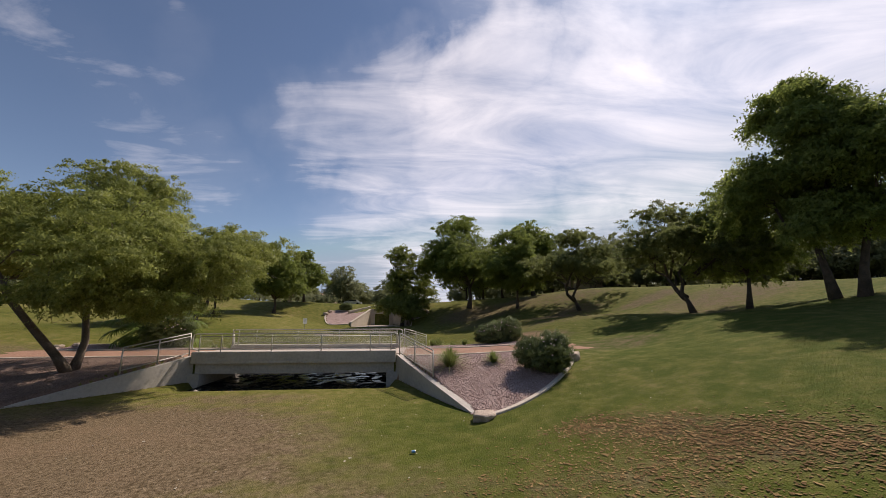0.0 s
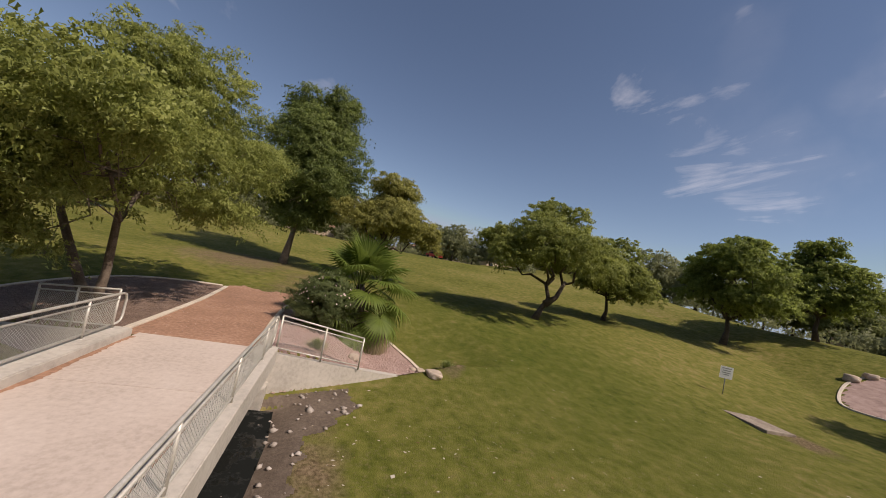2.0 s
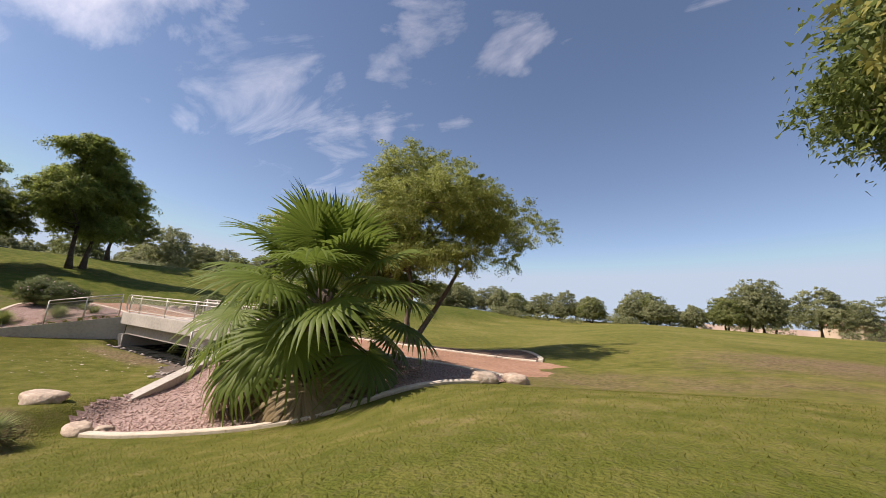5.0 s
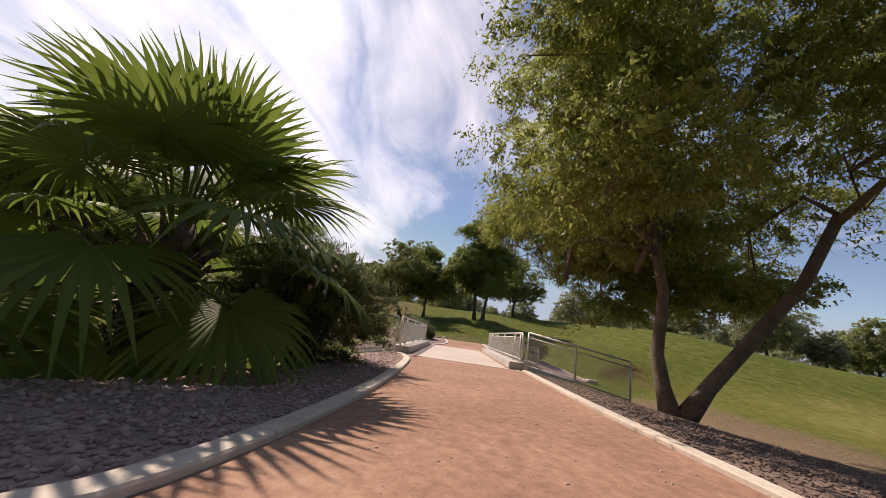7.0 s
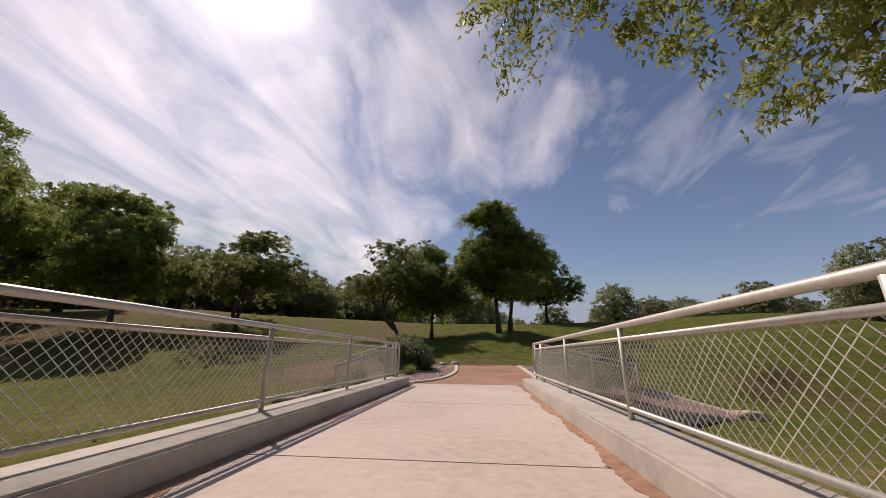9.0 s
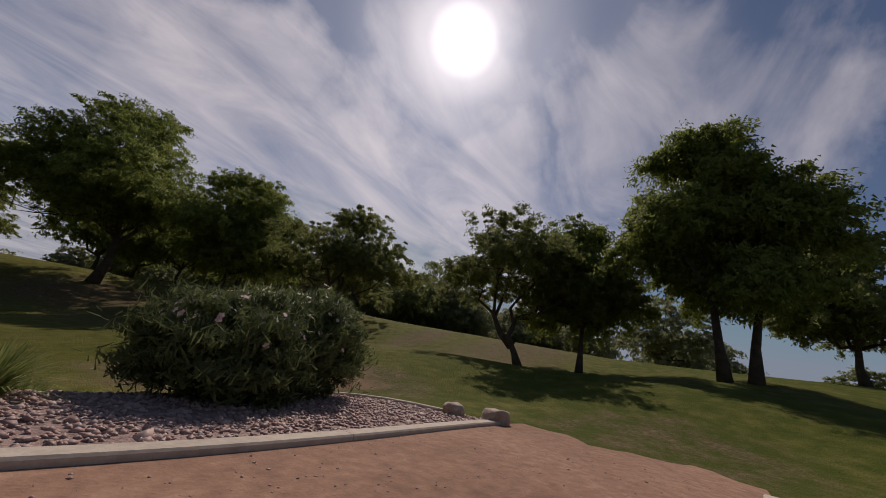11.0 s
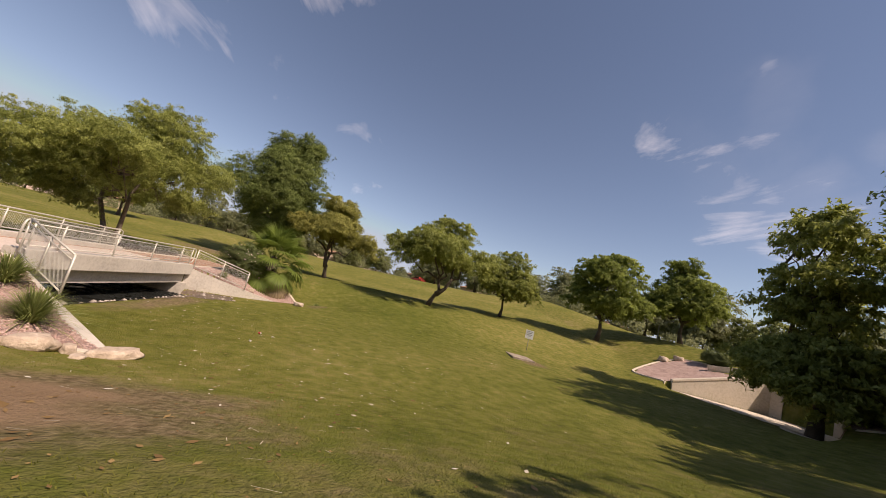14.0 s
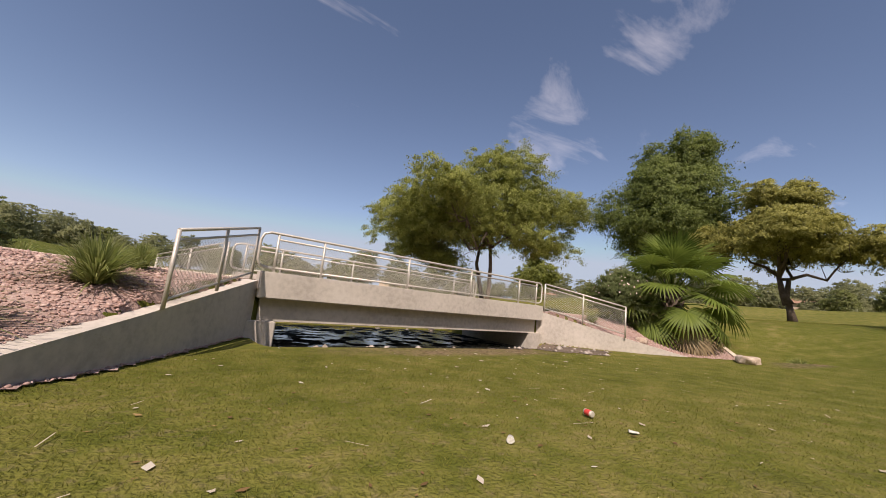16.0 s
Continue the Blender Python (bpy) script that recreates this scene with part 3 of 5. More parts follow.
# ---- trees ----
def leaf_cloud(rng, lobes, clumps, per, spread, size, droop=0.35, slim=0.33, hang=-0.7):
    """Leaves gathered in hanging sprays over the lobes of a crown: arrays of verts, three-cornered leaves and normals."""
    lobes = np.array(lobes, float)
    area = (lobes[:, 3] * lobes[:, 4] * lobes[:, 5]) ** 0.8
    pick = rng.choice(len(lobes), clumps, p=area / area.sum())
    d = rng.normal(size=(clumps, 3))
    d /= np.linalg.norm(d, axis=1)[:, None]
    d[:, 2] = np.where((d[:, 2] < -0.55) & (rng.random(clumps) < 0.5), -d[:, 2] * 0.6, d[:, 2])
    # bosses: the outline swells and sinks around each lobe
    boss = 1 + 0.2 * np.sin(3.1 * d[:, 0] + 2.3 * pick) * np.cos(2.7 * d[:, 1] + pick) + 0.10 * np.sin(6.3 * d[:, 2] + 5 * d[:, 0] + pick)
    rad = np.where(rng.random(clumps) < 0.72, rng.uniform(0.82, 1.0, clumps), rng.uniform(0.25, 0.85, clumps)) * boss
    c = lobes[pick, :3] + d * rad[:, None] * lobes[pick, 3:6]
    n = clumps * per
    big = rng.lognormal(0, 0.3, clumps)
    base = np.repeat(c, per, 0)
    out = np.repeat(d, per, 0)
    sp = np.repeat(big, per)[:, None] * spread
    ball = rng.normal(size=(n, 3))
    ball *= (rng.random(n) ** 0.4 / np.linalg.norm(ball, axis=1))[:, None]
    off = ball * sp * np.array([1.05, 1.05, 0.62])
    t = rng.random((n, 1)) ** 1.3
    off += out * np.array([1.0, 1.0, 0.6]) * t * sp * 2.1
    off[:, 2:] -= t * t * sp * droop * 2.4
    p = base + off
    ax = rng.normal(size=(n, 3)) * 0.7 + out * 0.5 + np.array([0, 0, hang])
    ax /= np.linalg.norm(ax, axis=1)[:, None]
    sd = np.cross(ax, rng.normal(size=(n, 3)))
    sd /= np.linalg.norm(sd, axis=1)[:, None]
    L = size * rng.uniform(0.6, 1.3, (n, 1))
    w = L * slim
    face = np.cross(ax, sd)
    turn = np.sign((face * out).sum(1) + 1e-9)[:, None]
    face, sd = face * turn, sd * turn
    v = np.stack([p - ax * L * 0.5 + sd * w, p - ax * L * 0.42 - sd * w, p + ax * L * 0.6], 1).reshape(-1, 3)
    nrm = face * 0.7 + out * 0.45 + ball * 0.25
    nrm /= np.linalg.norm(nrm, axis=1)[:, None]
    return v, np.arange(3 * n).reshape(-1, 3), np.repeat(nrm, 3, 0)


def boughs(rng, lobes, count=16):
    """Break each mass of a crown up into smaller flattened boughs, so that light and shade fall between them."""
    out = []
    for x, y, z, rx, ry, rz in lobes:
        for k in range(count):
            d = rng.normal(size=3)
            d /= np.linalg.norm(d)
            if d[2] < -0.5:
                d[2] *= -0.5
            q = rng.uniform(0.45, 0.96)
            s = rng.uniform(0.30, 0.47)
            out.append((x + d[0] * rx * q, y + d[1] * ry * q, z + d[2] * rz * q, rx * s, ry * s, rz * s * rng.uniform(0.7, 1.0)))
    return out


def bend(a, b, rng, wob, k=4):
    a, b = Vector(a), Vector(b)
    L = (b - a).length
    return [a.lerp(b, i / k) + Vector(rng.normal(size=3) * wob * L * math.sin(math.pi * i / k)) for i in range(k + 1)]


def tree(x, y, trunks, lobes, leaf, label, seed, clumps=260, per=60, spread=0.3, size=0.14, girth=0.2, group="park trees", twigs=6, broken=True, bark=BARK):
    """trunks: fork points reached from the foot; lobes: crown masses, both relative to the foot."""
    rng = np.random.default_rng(seed)
    t = thing("tree", label, "tree", group, at=(x, y, float(height(x, y)) - 0.05))
    bm = bmesh.new()
    forks = []
    for i, path in enumerate(trunks):
        pts = [Vector(q) for q in path]
        k = len(pts)
        tube(bm, pts, [girth * (1.35 if j == 0 else 1 - 0.45 * j / (k - 1)) for j in range(k)], 10)
        forks.append((pts[-2], pts[-1]))
    for lo in lobes:
        c = Vector(lo[:3])
        low, high = min(forks, key=lambda q: (q[1] - c).length)
        f = high.lerp(low, rng.uniform(0.0, 0.4) if c.z > high.z + 0.5 else 0.0)      # limbs leave the trunk at several heights
        g = girth * (0.5 if c.z > high.z + 0.5 else 0.3)
        limb = bend(f, c, rng, 0.13)
        if c.z < high.z + 0.5:      # low masses hang from limbs that arch over
            limb = [q + Vector((0, 0, 0.22 * (c - f).length * math.sin(math.pi * (i / 4) ** 0.8))) for i, q in enumerate(limb)]
        tube(bm, limb, [g, g * 0.85, g * 0.65, g * 0.45, g * 0.25], 7)
        for _ in range(twigs):
            dd = rng.normal(size=3)
            dd /= np.linalg.norm(dd)
            e = c + Vector(dd * np.array(lo[3:6]) * 0.85)
            s0 = limb[int(rng.integers(2, 5))]
            tube(bm, bend(s0, e, rng, 0.16), [g * 0.26, g * 0.22, g * 0.16, g * 0.11, g * 0.05], 5)
    part("trunk", bm, bark, t, "dark furrowed bark" if bark is BARK else "pale grey-brown bark")
    v, f, nrm = leaf_cloud(rng, boughs(rng, lobes) if broken else lobes, clumps, per, spread, size, slim=0.26)
    soup("crown", v, f, leaf, t, normals=nrm)
    return t


def inside(poly, x, y):
    """Which points lie inside a closed outline."""
    x, y = np.asarray(x), np.asarray(y)
    r = np.zeros(x.shape, bool)
    n = len(poly)
    for i in range(n):
        (x0, y0), (x1, y1) = poly[i], poly[(i + 1) % n]
        c = (y0 > y) != (y1 > y)
        r ^= c & (x < (x1 - x0) * (y - y0) / ((y1 - y0) if y1 != y0 else 1e-9) + x0)
    return r


def smooth_line(pts, step=0.35):
    """Points along a rounded line through the given ones."""
    pts = [Vector((*p, 0)) for p in pts]
    out = []
    for i in range(len(pts) - 1):
        p0, p1, p2, p3 = pts[max(i - 1, 0)], pts[i], pts[i + 1], pts[min(i + 2, len(pts) - 1)]
        k = max(2, int((p2 - p1).length / step))
        for j in range(k):
            t = j / k
            out.append(0.5 * ((2 * p1) + (p2 - p0) * t + (2 * p0 - 5 * p1 + 4 * p2 - p3) * t * t + (3 * p1 - p0 - 3 * p2 + p3) * t ** 3))
    return out + [pts[-1]]


KERB = mottled("kerb_concrete", [(0.44, 0.37, 0.30), (0.55, 0.47, 0.38), (0.62, 0.54, 0.45)], (1.0, 12.0), 0.92, 0.3, 60, 0.01)
ROCK = mottled("boulder_stone", [(0.34, 0.26, 0.20), (0.46, 0.36, 0.28), (0.58, 0.48, 0.39)], (2.0, 9.0), 0.92, 0.6, 18, 0.05)
MULCH = mottled("leaf_mulch", [(0.10, 0.06, 0.045), (0.19, 0.125, 0.095), (0.30, 0.21, 0.16)], (1.5, 20.0), 0.95, 0.8, 30, 0.03)
STONES = leafy("gravel_stones", (0.24, 0.14, 0.12), (0.42, 0.28, 0.245), (0.60, 0.46, 0.40), 0.0)

CHIPS = leafy("brown_chips", (0.09, 0.06, 0.045), (0.17, 0.115, 0.088), (0.30, 0.215, 0.165), 0.0)


def kerb(pts, name="kerb", width=0.17, lift=0.07):
    """A concrete edging laid along a line on the ground, in cast lengths."""
    t = thing(name, "pale concrete edging round a gravel planting bed", "kerb", "bed edging", "structure")
    line = smooth_line(pts)
    run = 7
    for s in range(0, len(line) - 1, run):
        seg = line[s:s + run + 1]
        bm = bmesh.new()
        rows = []
        for i, p in enumerate(seg):
            d = (seg[min(i + 1, len(seg) - 1)] - seg[max(i - 1, 0)]).normalized()
            q = p
            if i == 0:
                q = p + d * 0.006
            n = Vector((-d.y, d.x, 0)) * width / 2
            z = float(height(p.x, p.y)) + lift
            prof = [(-1, -0.25), (-1, -0.015), (-0.85, 0), (0.85, 0), (1, -0.015), (1, -0.25)]
            rows.append([bm.verts.new((q.x + n.x * a, q.y + n.y * a, z + b)) for a, b in prof])
        for r0, r1 in zip(rows, rows[1:]):
            for k in range(5):
                bm.faces.new((r0[k], r0[k + 1], r1[k + 1], r1[k]))
        bm.faces.new(rows[0][::-1])
        bm.faces.new(rows[-1])
        bmesh.ops.recalc_face_normals(bm, faces=bm.faces)
        part("kerb_length", bm, KERB, t)
    return t


def bed(name, poly, mat, label, cell=0.14, lift=0.025):
    p = np.array(poly)
    xs = np.arange(p[:, 0].min(), p[:, 0].max() + cell, cell)
    ys = np.arange(p[:, 1].min(), p[:, 1].max() + cell, cell)
    X, Y = np.meshgrid(xs, ys)
    i = np.arange(X.size).reshape(X.shape)
    keep = inside(poly, X[:-1, :-1] + cell / 2, Y[:-1, :-1] + cell / 2)
    f = np.stack([i[:-1, :-1], i[:-1, 1:], i[1:, 1:], i[1:, :-1]], -1)[keep]
    used, inv = np.unique(f.ravel(), return_inverse=True)
    v = np.stack([X, Y, height(X, Y) + lift], -1).reshape(-1, 3)[used]
    return tagged(soup(name, v, inv.reshape(-1, 4), mat, smooth=True), label, "gravel bed", kind="structure")


OCTA = np.array([(1, 0, 0), (0, 1, 0), (-1, 0, 0), (0, -1, 0), (0, 0, 1), (0, 0, -1)], float)
OCTA_F = np.array([(0, 1, 4), (1, 2, 4), (2, 3, 4), (3, 0, 4), (1, 0, 5), (2, 1, 5), (3, 2, 5), (0, 3, 5)])


def stones(name, poly, count, size, mat, label, seed, lift=0.03):
    """Loose crushed stone over a bed, one mesh."""
    rng = np.random.default_rng(seed)
    p = np.array(poly)
    x = rng.uniform(p[:, 0].min(), p[:, 0].max(), count * 3)
    y = rng.uniform(p[:, 1].min(), p[:, 1].max(), count * 3)
    ok = inside(poly, x, y)
    x, y = x[ok][:count], y[ok][:count]
    n = len(x)
    s = size * rng.lognormal(0, 0.35, (n, 1, 1)) * rng.uniform(0.6, 1.2, (n, 1, 3)) * np.array([1, 1, 0.6])
    v = OCTA[None] * s * rng.uniform(0.75, 1.2, (n, 6, 3))
    a = rng.uniform(0, 6.3, n)
    tilt = rng.normal(0, 0.35, n)
    ca, sa, ct, st_ = np.cos(a)[:, None], np.sin(a)[:, None], np.cos(tilt)[:, None], np.sin(tilt)[:, None]
    vx, vz = v[..., 0] * ct - v[..., 2] * st_, v[..., 0] * st_ + v[..., 2] * ct
    vx, vy = vx * ca - v[..., 1] * sa, vx * sa + v[..., 1] * ca
    v = np.stack([vx + x[:, None], vy + y[:, None], vz + (height(x, y) + lift)[:, None]], -1)
    f = OCTA_F[None] + 6 * np.arange(n)[:, None, None]
    return tagged(soup(name, v.reshape(-1, 3), f.reshape(-1, 3), mat), label, "gravel", kind="stuff")


BEDS = {
    "bed_north_east": ([(5.1, 2.05), (8.25, 7.0)] + NE_KERB + NE_PATH[::-1], GRAVEL),
    "bed_south_east": ([(5.1, -2.05), (8.0, -8.4), (8.3, -8.8)] + SE_KERB + SE_PATH[::-1], GRAVEL),
    "bed_north_west": ([(-5.1, 2.05), (-7.75, 6.9), (-8.3, 7.35)] + NW_KERB + NW_PATH[::-1], GRAVEL),
    "bed_south_west": ([(-5.1, -2.05), (-8.0, -8.4)] + SW_KERB + SW_PATH[::-1], MULCH),
}
for i, (name, (poly, mat)) in enumerate(BEDS.items()):
    bed(name, poly, mat, "planting bed of pink crushed gravel behind a wing wall" if mat is GRAVEL else "planting bed of brown leaf litter under a tree")
    stones("gravel", poly, 13000, 0.026 if mat is GRAVEL else 0.017, STONES if mat is GRAVEL else CHIPS, "loose pink crushed stone covering the planting bed" if mat is GRAVEL else "loose brown chips and litter under the tree", 40 + i)
for line in (NE_KERB, NE_PATH, SE_KERB, SE_PATH, NW_KERB, NW_PATH, SW_KERB, SW_PATH):
    kerb(line)

# ---- trees of the park, crown masses scaled to their height ----
tree(-8.3, -4.2, [[(0, 0, 0), (0.07, 0.11, 0.6), (0.13, 0.19, 1.25), (0.03, 0.1, 2.5), (0.35, 0.2, 4.2)], [(-0.05, -0.12, -0.1), (-0.2, -0.6, 0.7), (-0.5, -1.25, 1.7), (-0.85, -2.0, 2.9), (-1.3, -2.3, 4.1)]],
     [(-0.2, 0.3, 6.3, 3.7, 3.4, 2.5), (-2.6, 1.8, 6.2, 2.9, 2.7, 2.1), (4.2, -1.2, 2.7, 1.7, 1.5, 0.9), (2.9, -2.5, 4.5, 3.0, 2.8, 2.1), (2.6, 1.0, 5.0, 2.2, 1.7, 1.7), (5.0, 1.9, 5.2, 1.9, 1.7, 1.5), (-2.8, -2.7, 5.6, 3.0, 2.8, 2.2), (0.2, 0.6, 8.3, 2.4, 2.1, 1.5), (4.0, -0.6, 3.9, 1.9, 2.1, 1.3), (3.4, -2.6, 3.5, 2.0, 1.9, 1.2), (3.3, -2.3, 2.9, 1.7, 1.5, 0.9), (4.6, 0.2, 3.6, 1.5, 1.4, 1.0), (5.6, -0.7, 4.6, 1.9, 1.9, 1.5), (3.2, 0.0, 2.3, 1.1, 1.0, 0.7), (1.5, -2.5, 2.7, 1.6, 1.4, 1.0), (5.6, 2.1, 5.5, 1.8, 1.6, 1.3), (3.0, -1.8, 6.0, 2.2, 2.0, 1.5), (0.2, 1.6, 4.1, 2.2, 1.8, 1.0), (-2.4, 2.1, 3.9, 2.0, 1.8, 0.9), (1.6, -0.9, 3.9, 1.9, 1.7, 0.9)],
     LEAF_A, "broad twin-trunked mesquite with light olive foliage beside the path", 11, 4700, 76, 0.20, 0.094, 0.165, twigs=4, bark=MID_BARK)

BENT = ([[(0, 0, 0), (0.03, 0, 0.09), (0.07, 0.01, 0.18), (0.03, 0.02, 0.3)], [(0.05, 0, 0.13), (0.12, 0.0, 0.2), (0.17, 0.03, 0.33)]],
        [(0, 0, 0.62, 0.36, 0.34, 0.2), (0.3, 0.08, 0.5, 0.26, 0.26, 0.18), (-0.3, -0.05, 0.48, 0.26, 0.26, 0.18), (0.05, 0.28, 0.5, 0.26, 0.22, 0.17), (0.0, -0.28, 0.52, 0.26, 0.22, 0.17), (0.06, 0.1, 0.8, 0.22, 0.22, 0.16)])
SQUAT = ([[(px * 0.4, py * 0.4, pz) for px, py, pz in t] for t in BENT[0]], BENT[1])
ROUND = ([[(0, 0, 0), (0.015, 0.01, 0.12), (0, 0, 0.26)]],
         [(0, 0, 0.56, 0.34, 0.34, 0.28), (0.22, 0.08, 0.38, 0.24, 0.24, 0.2), (-0.22, 0.05, 0.4, 0.24, 0.24, 0.2), (0.04, -0.2, 0.36, 0.24, 0.22, 0.18), (0.03, 0.22, 0.38, 0.22, 0.2, 0.18), (0.03, 0.04, 0.82, 0.2, 0.2, 0.15)])
TALL = ([[(0, 0, 0), (0.015, 0.0, 0.12), (0.03, 0, 0.26)]],
        [(0.02, 0, 0.58, 0.24, 0.24, 0.26), (-0.16, 0.06, 0.42, 0.2, 0.2, 0.24), (0.16, -0.05, 0.45, 0.2, 0.2, 0.24), (0.1, 0.1, 0.82, 0.19, 0.19, 0.15), (-0.02, -0.15, 0.34, 0.2, 0.18, 0.18), (0.0, 0.16, 0.32, 0.2, 0.18, 0.17), (0.05, 0.0, 0.27, 0.2, 0.2, 0.12)])
TIERED = ([[(0, 0, 0), (0.01, 0, 0.15), (0, 0.01, 0.35)]],
          [(0, 0, 0.30, 0.27, 0.25, 0.17), (-0.14, 0, 0.24, 0.2, 0.2, 0.15), (0.14, 0.05, 0.24, 0.22, 0.2, 0.15), (0.02, -0.14, 0.22, 0.2, 0.18, 0.14), (0.15, 0.04, 0.13, 0.14, 0.14, 0.1), (-0.02, 0.02, 0.5, 0.19, 0.19, 0.13), (0, 0, 0.66, 0.18, 0.18, 0.13), (-0.02, 0, 0.82, 0.17, 0.17, 0.11), (-0.04, 0, 0.92, 0.11, 0.11, 0.07)])
LOPSIDED = (ROUND[0], [(px - 0.13, py, pz, rx, ry, rz) for px, py, pz, rx, ry, rz in ROUND[1]] + [(0.12, 0.0, 0.5, 0.26, 0.26, 0.2)])

PAIR = ([[(0, 0, 0), (-0.01, 0.01, 0.12), (-0.04, 0.02, 0.3)], [(0.03, -0.09, 0), (0.04, -0.1, 0.12), (0.06, -0.13, 0.28)]],
        [(0.0, -0.02, 0.62, 0.25, 0.25, 0.25), (-0.1, 0.17, 0.45, 0.19, 0.18, 0.19), (0.05, -0.22, 0.5, 0.21, 0.2, 0.24), (0.03, 0.05, 0.84, 0.18, 0.19, 0.14), (-0.02, -0.16, 0.3, 0.2, 0.18, 0.14), (0.1, 0.05, 0.36, 0.2, 0.2, 0.2)])


def grow(form, x, y, h, leaf, label, seed, turn=0, wide=1.0, clumps=1150, per=46, group="park trees", twigs=6, leaf_len=0.23, bark=BARK):
    """A tree of one of the forms at a height; wide stretches its crown."""
    trunks, lobes = form
    a = radians(turn)
    ca, sa = math.cos(a) * wide, math.sin(a) * wide
    tr = [[((px * ca - py * sa) * h, (px * sa + py * ca) * h, pz * h) for px, py, pz in t] for t in trunks]
    rng = np.random.default_rng(seed)
    lo = [((px * ca - py * sa) * h, (px * sa + py * ca) * h, pz * h * rng.uniform(0.95, 1.05), rx * h * wide, ry * h * wide, rz * h) for px, py, pz, rx, ry, rz in lobes]
    near = leaf_len < 0.3
    return tree(x, y, tr, lo, leaf, label, seed, round(clumps * 1.7) if near else clumps, round(per * 0.8) if near else per, (0.021 if near else 0.04) * h, 1.12 * min(leaf_len, 0.019 * h) if near else leaf_len, (0.017 if form in (PAIR, TALL) else 0.023) * h, group, twigs, near, bark)


grow(SQUAT, -25.0, 6.6, 9.8, LEAF_S, "crooked mesquite with thin yellow-green foliage on the lawn", 1, 280, 0.92, 2400, 60, leaf_len=0.125)
grow(BENT, -17.3, 17.6, 9.7, LEAF_A, "crooked low-forked mesquite leaning over its own shadow", 2, 69, 1.06, 1600, 60, leaf_len=0.13)
grow(ROUND, -20.5, 26.4, 7.8, LEAF_A, "small rounded tree on the grass bank", 3, 0, 1.1)
grow(ROUND, -17.2, 36.5, 10.4, LEAF_B, "rounded dark green tree on the grass bank", 4, 40)
grow(ROUND, -15.7, 45.6, 9.8, LEAF_B, "rounded dark green tree on the grass bank", 5, 200)
grow(ROUND, -40.7, -24.6, 8.5, LEAF_A, "low rounded olive-green tree far out on the lawn", 18, 30)
grow(TALL, -27.05, -1.6, 17.8, LEAF_D, "tall dense green tree with a leaning pale trunk", 6, 120, 0.84, 2500, 60, leaf_len=0.17, bark=PALE_BARK)
grow(TIERED, 2.9, 34.8, 12.2, LEAF_A, "bushy two-tiered tree beside the culvert", 7, 0, 1.0, 950, 46)
grow(LOPSIDED, 13.2, 34.2, 15.0, LEAF_B, "large dark spreading tree over bare shaded ground", 8, 0, 1.05, 2100, 66, leaf_len=0.175)
grow(TALL, 18.9, 27.2, 11.6, LEAF_B, "slim dark green tree in the grove", 9, 60, 1.1, 1300, 66, leaf_len=0.16)
grow(ROUND, 6.2, 41.5, 5.6, LEAF_A, "small light green tree behind the culvert", 21, 0, 1.1, 700, 46)
for gx0, gy0, gh, gs in ((14.6, 50.0, 10.5, 22), (18.6, 53.0, 11.5, 23), (21.5, 47.5, 11.0, 24)):
    grow(ROUND, gx0, gy0, gh, LEAF_B, "dark spreading tree at the back of the grove", gs, 50 * gs, 1.2, 800, 46)
grow(ROUND, 25.5, 41.0, 14.5, LEAF_B, "large dark spreading tree over bare shaded ground", 12, 90, 0.95)
grow(BENT, 24.8, 21.2, 9.3, LEAF_C, "crooked grey-green mesquite with an open crown", 13, 200, 1.5, 1250, 84, leaf_len=0.13)
grow(BENT, 27.8, 7.05, 9.4, LEAF_C, "crooked grey-green mesquite with an open crown", 14, 100, 1.15, 950, 84, leaf_len=0.125)
grow(TALL, 30.0, 4.4, 10.8, LEAF_B, "dense dark green tree behind the mesquites", 15, 0, 1.0, 1300, 66, leaf_len=0.15)
grow(PAIR, 28.8, -2.1, 13.6, LEAF_B, "tall twin-stemmed dark green tree on the lawn", 16, 0, 0.85, 2000, 62, leaf_len=0.175)
grow(ROUND, 42.0, -9.0, 11.0, LEAF_C, "pale airy tree at the far side of the lawn", 17, 0)


# ---- bushes and grasses ----
LEAF_O = leafy("oleander_leaves", (0.08, 0.11, 0.04), (0.14, 0.175, 0.065), (0.24, 0.27, 0.12), 0.4)
PETAL = leafy("oleander_petals", (0.75, 0.42, 0.40), (0.85, 0.62, 0.58), (0.9, 0.82, 0.8), 0.3)
BLADE = leafy("grass_blades", (0.14, 0.18, 0.045), (0.24, 0.28, 0.085), (0.40, 0.40, 0.18), 0.4)
PALM = leafy("palm_leaf", (0.095, 0.14, 0.024), (0.145, 0.2, 0.036), (0.21, 0.26, 0.06), 0.45)
DRY = leafy("dry_palm_leaf", (0.14, 0.10, 0.055), (0.24, 0.18, 0.10), (0.34, 0.27, 0.16), 0.2)


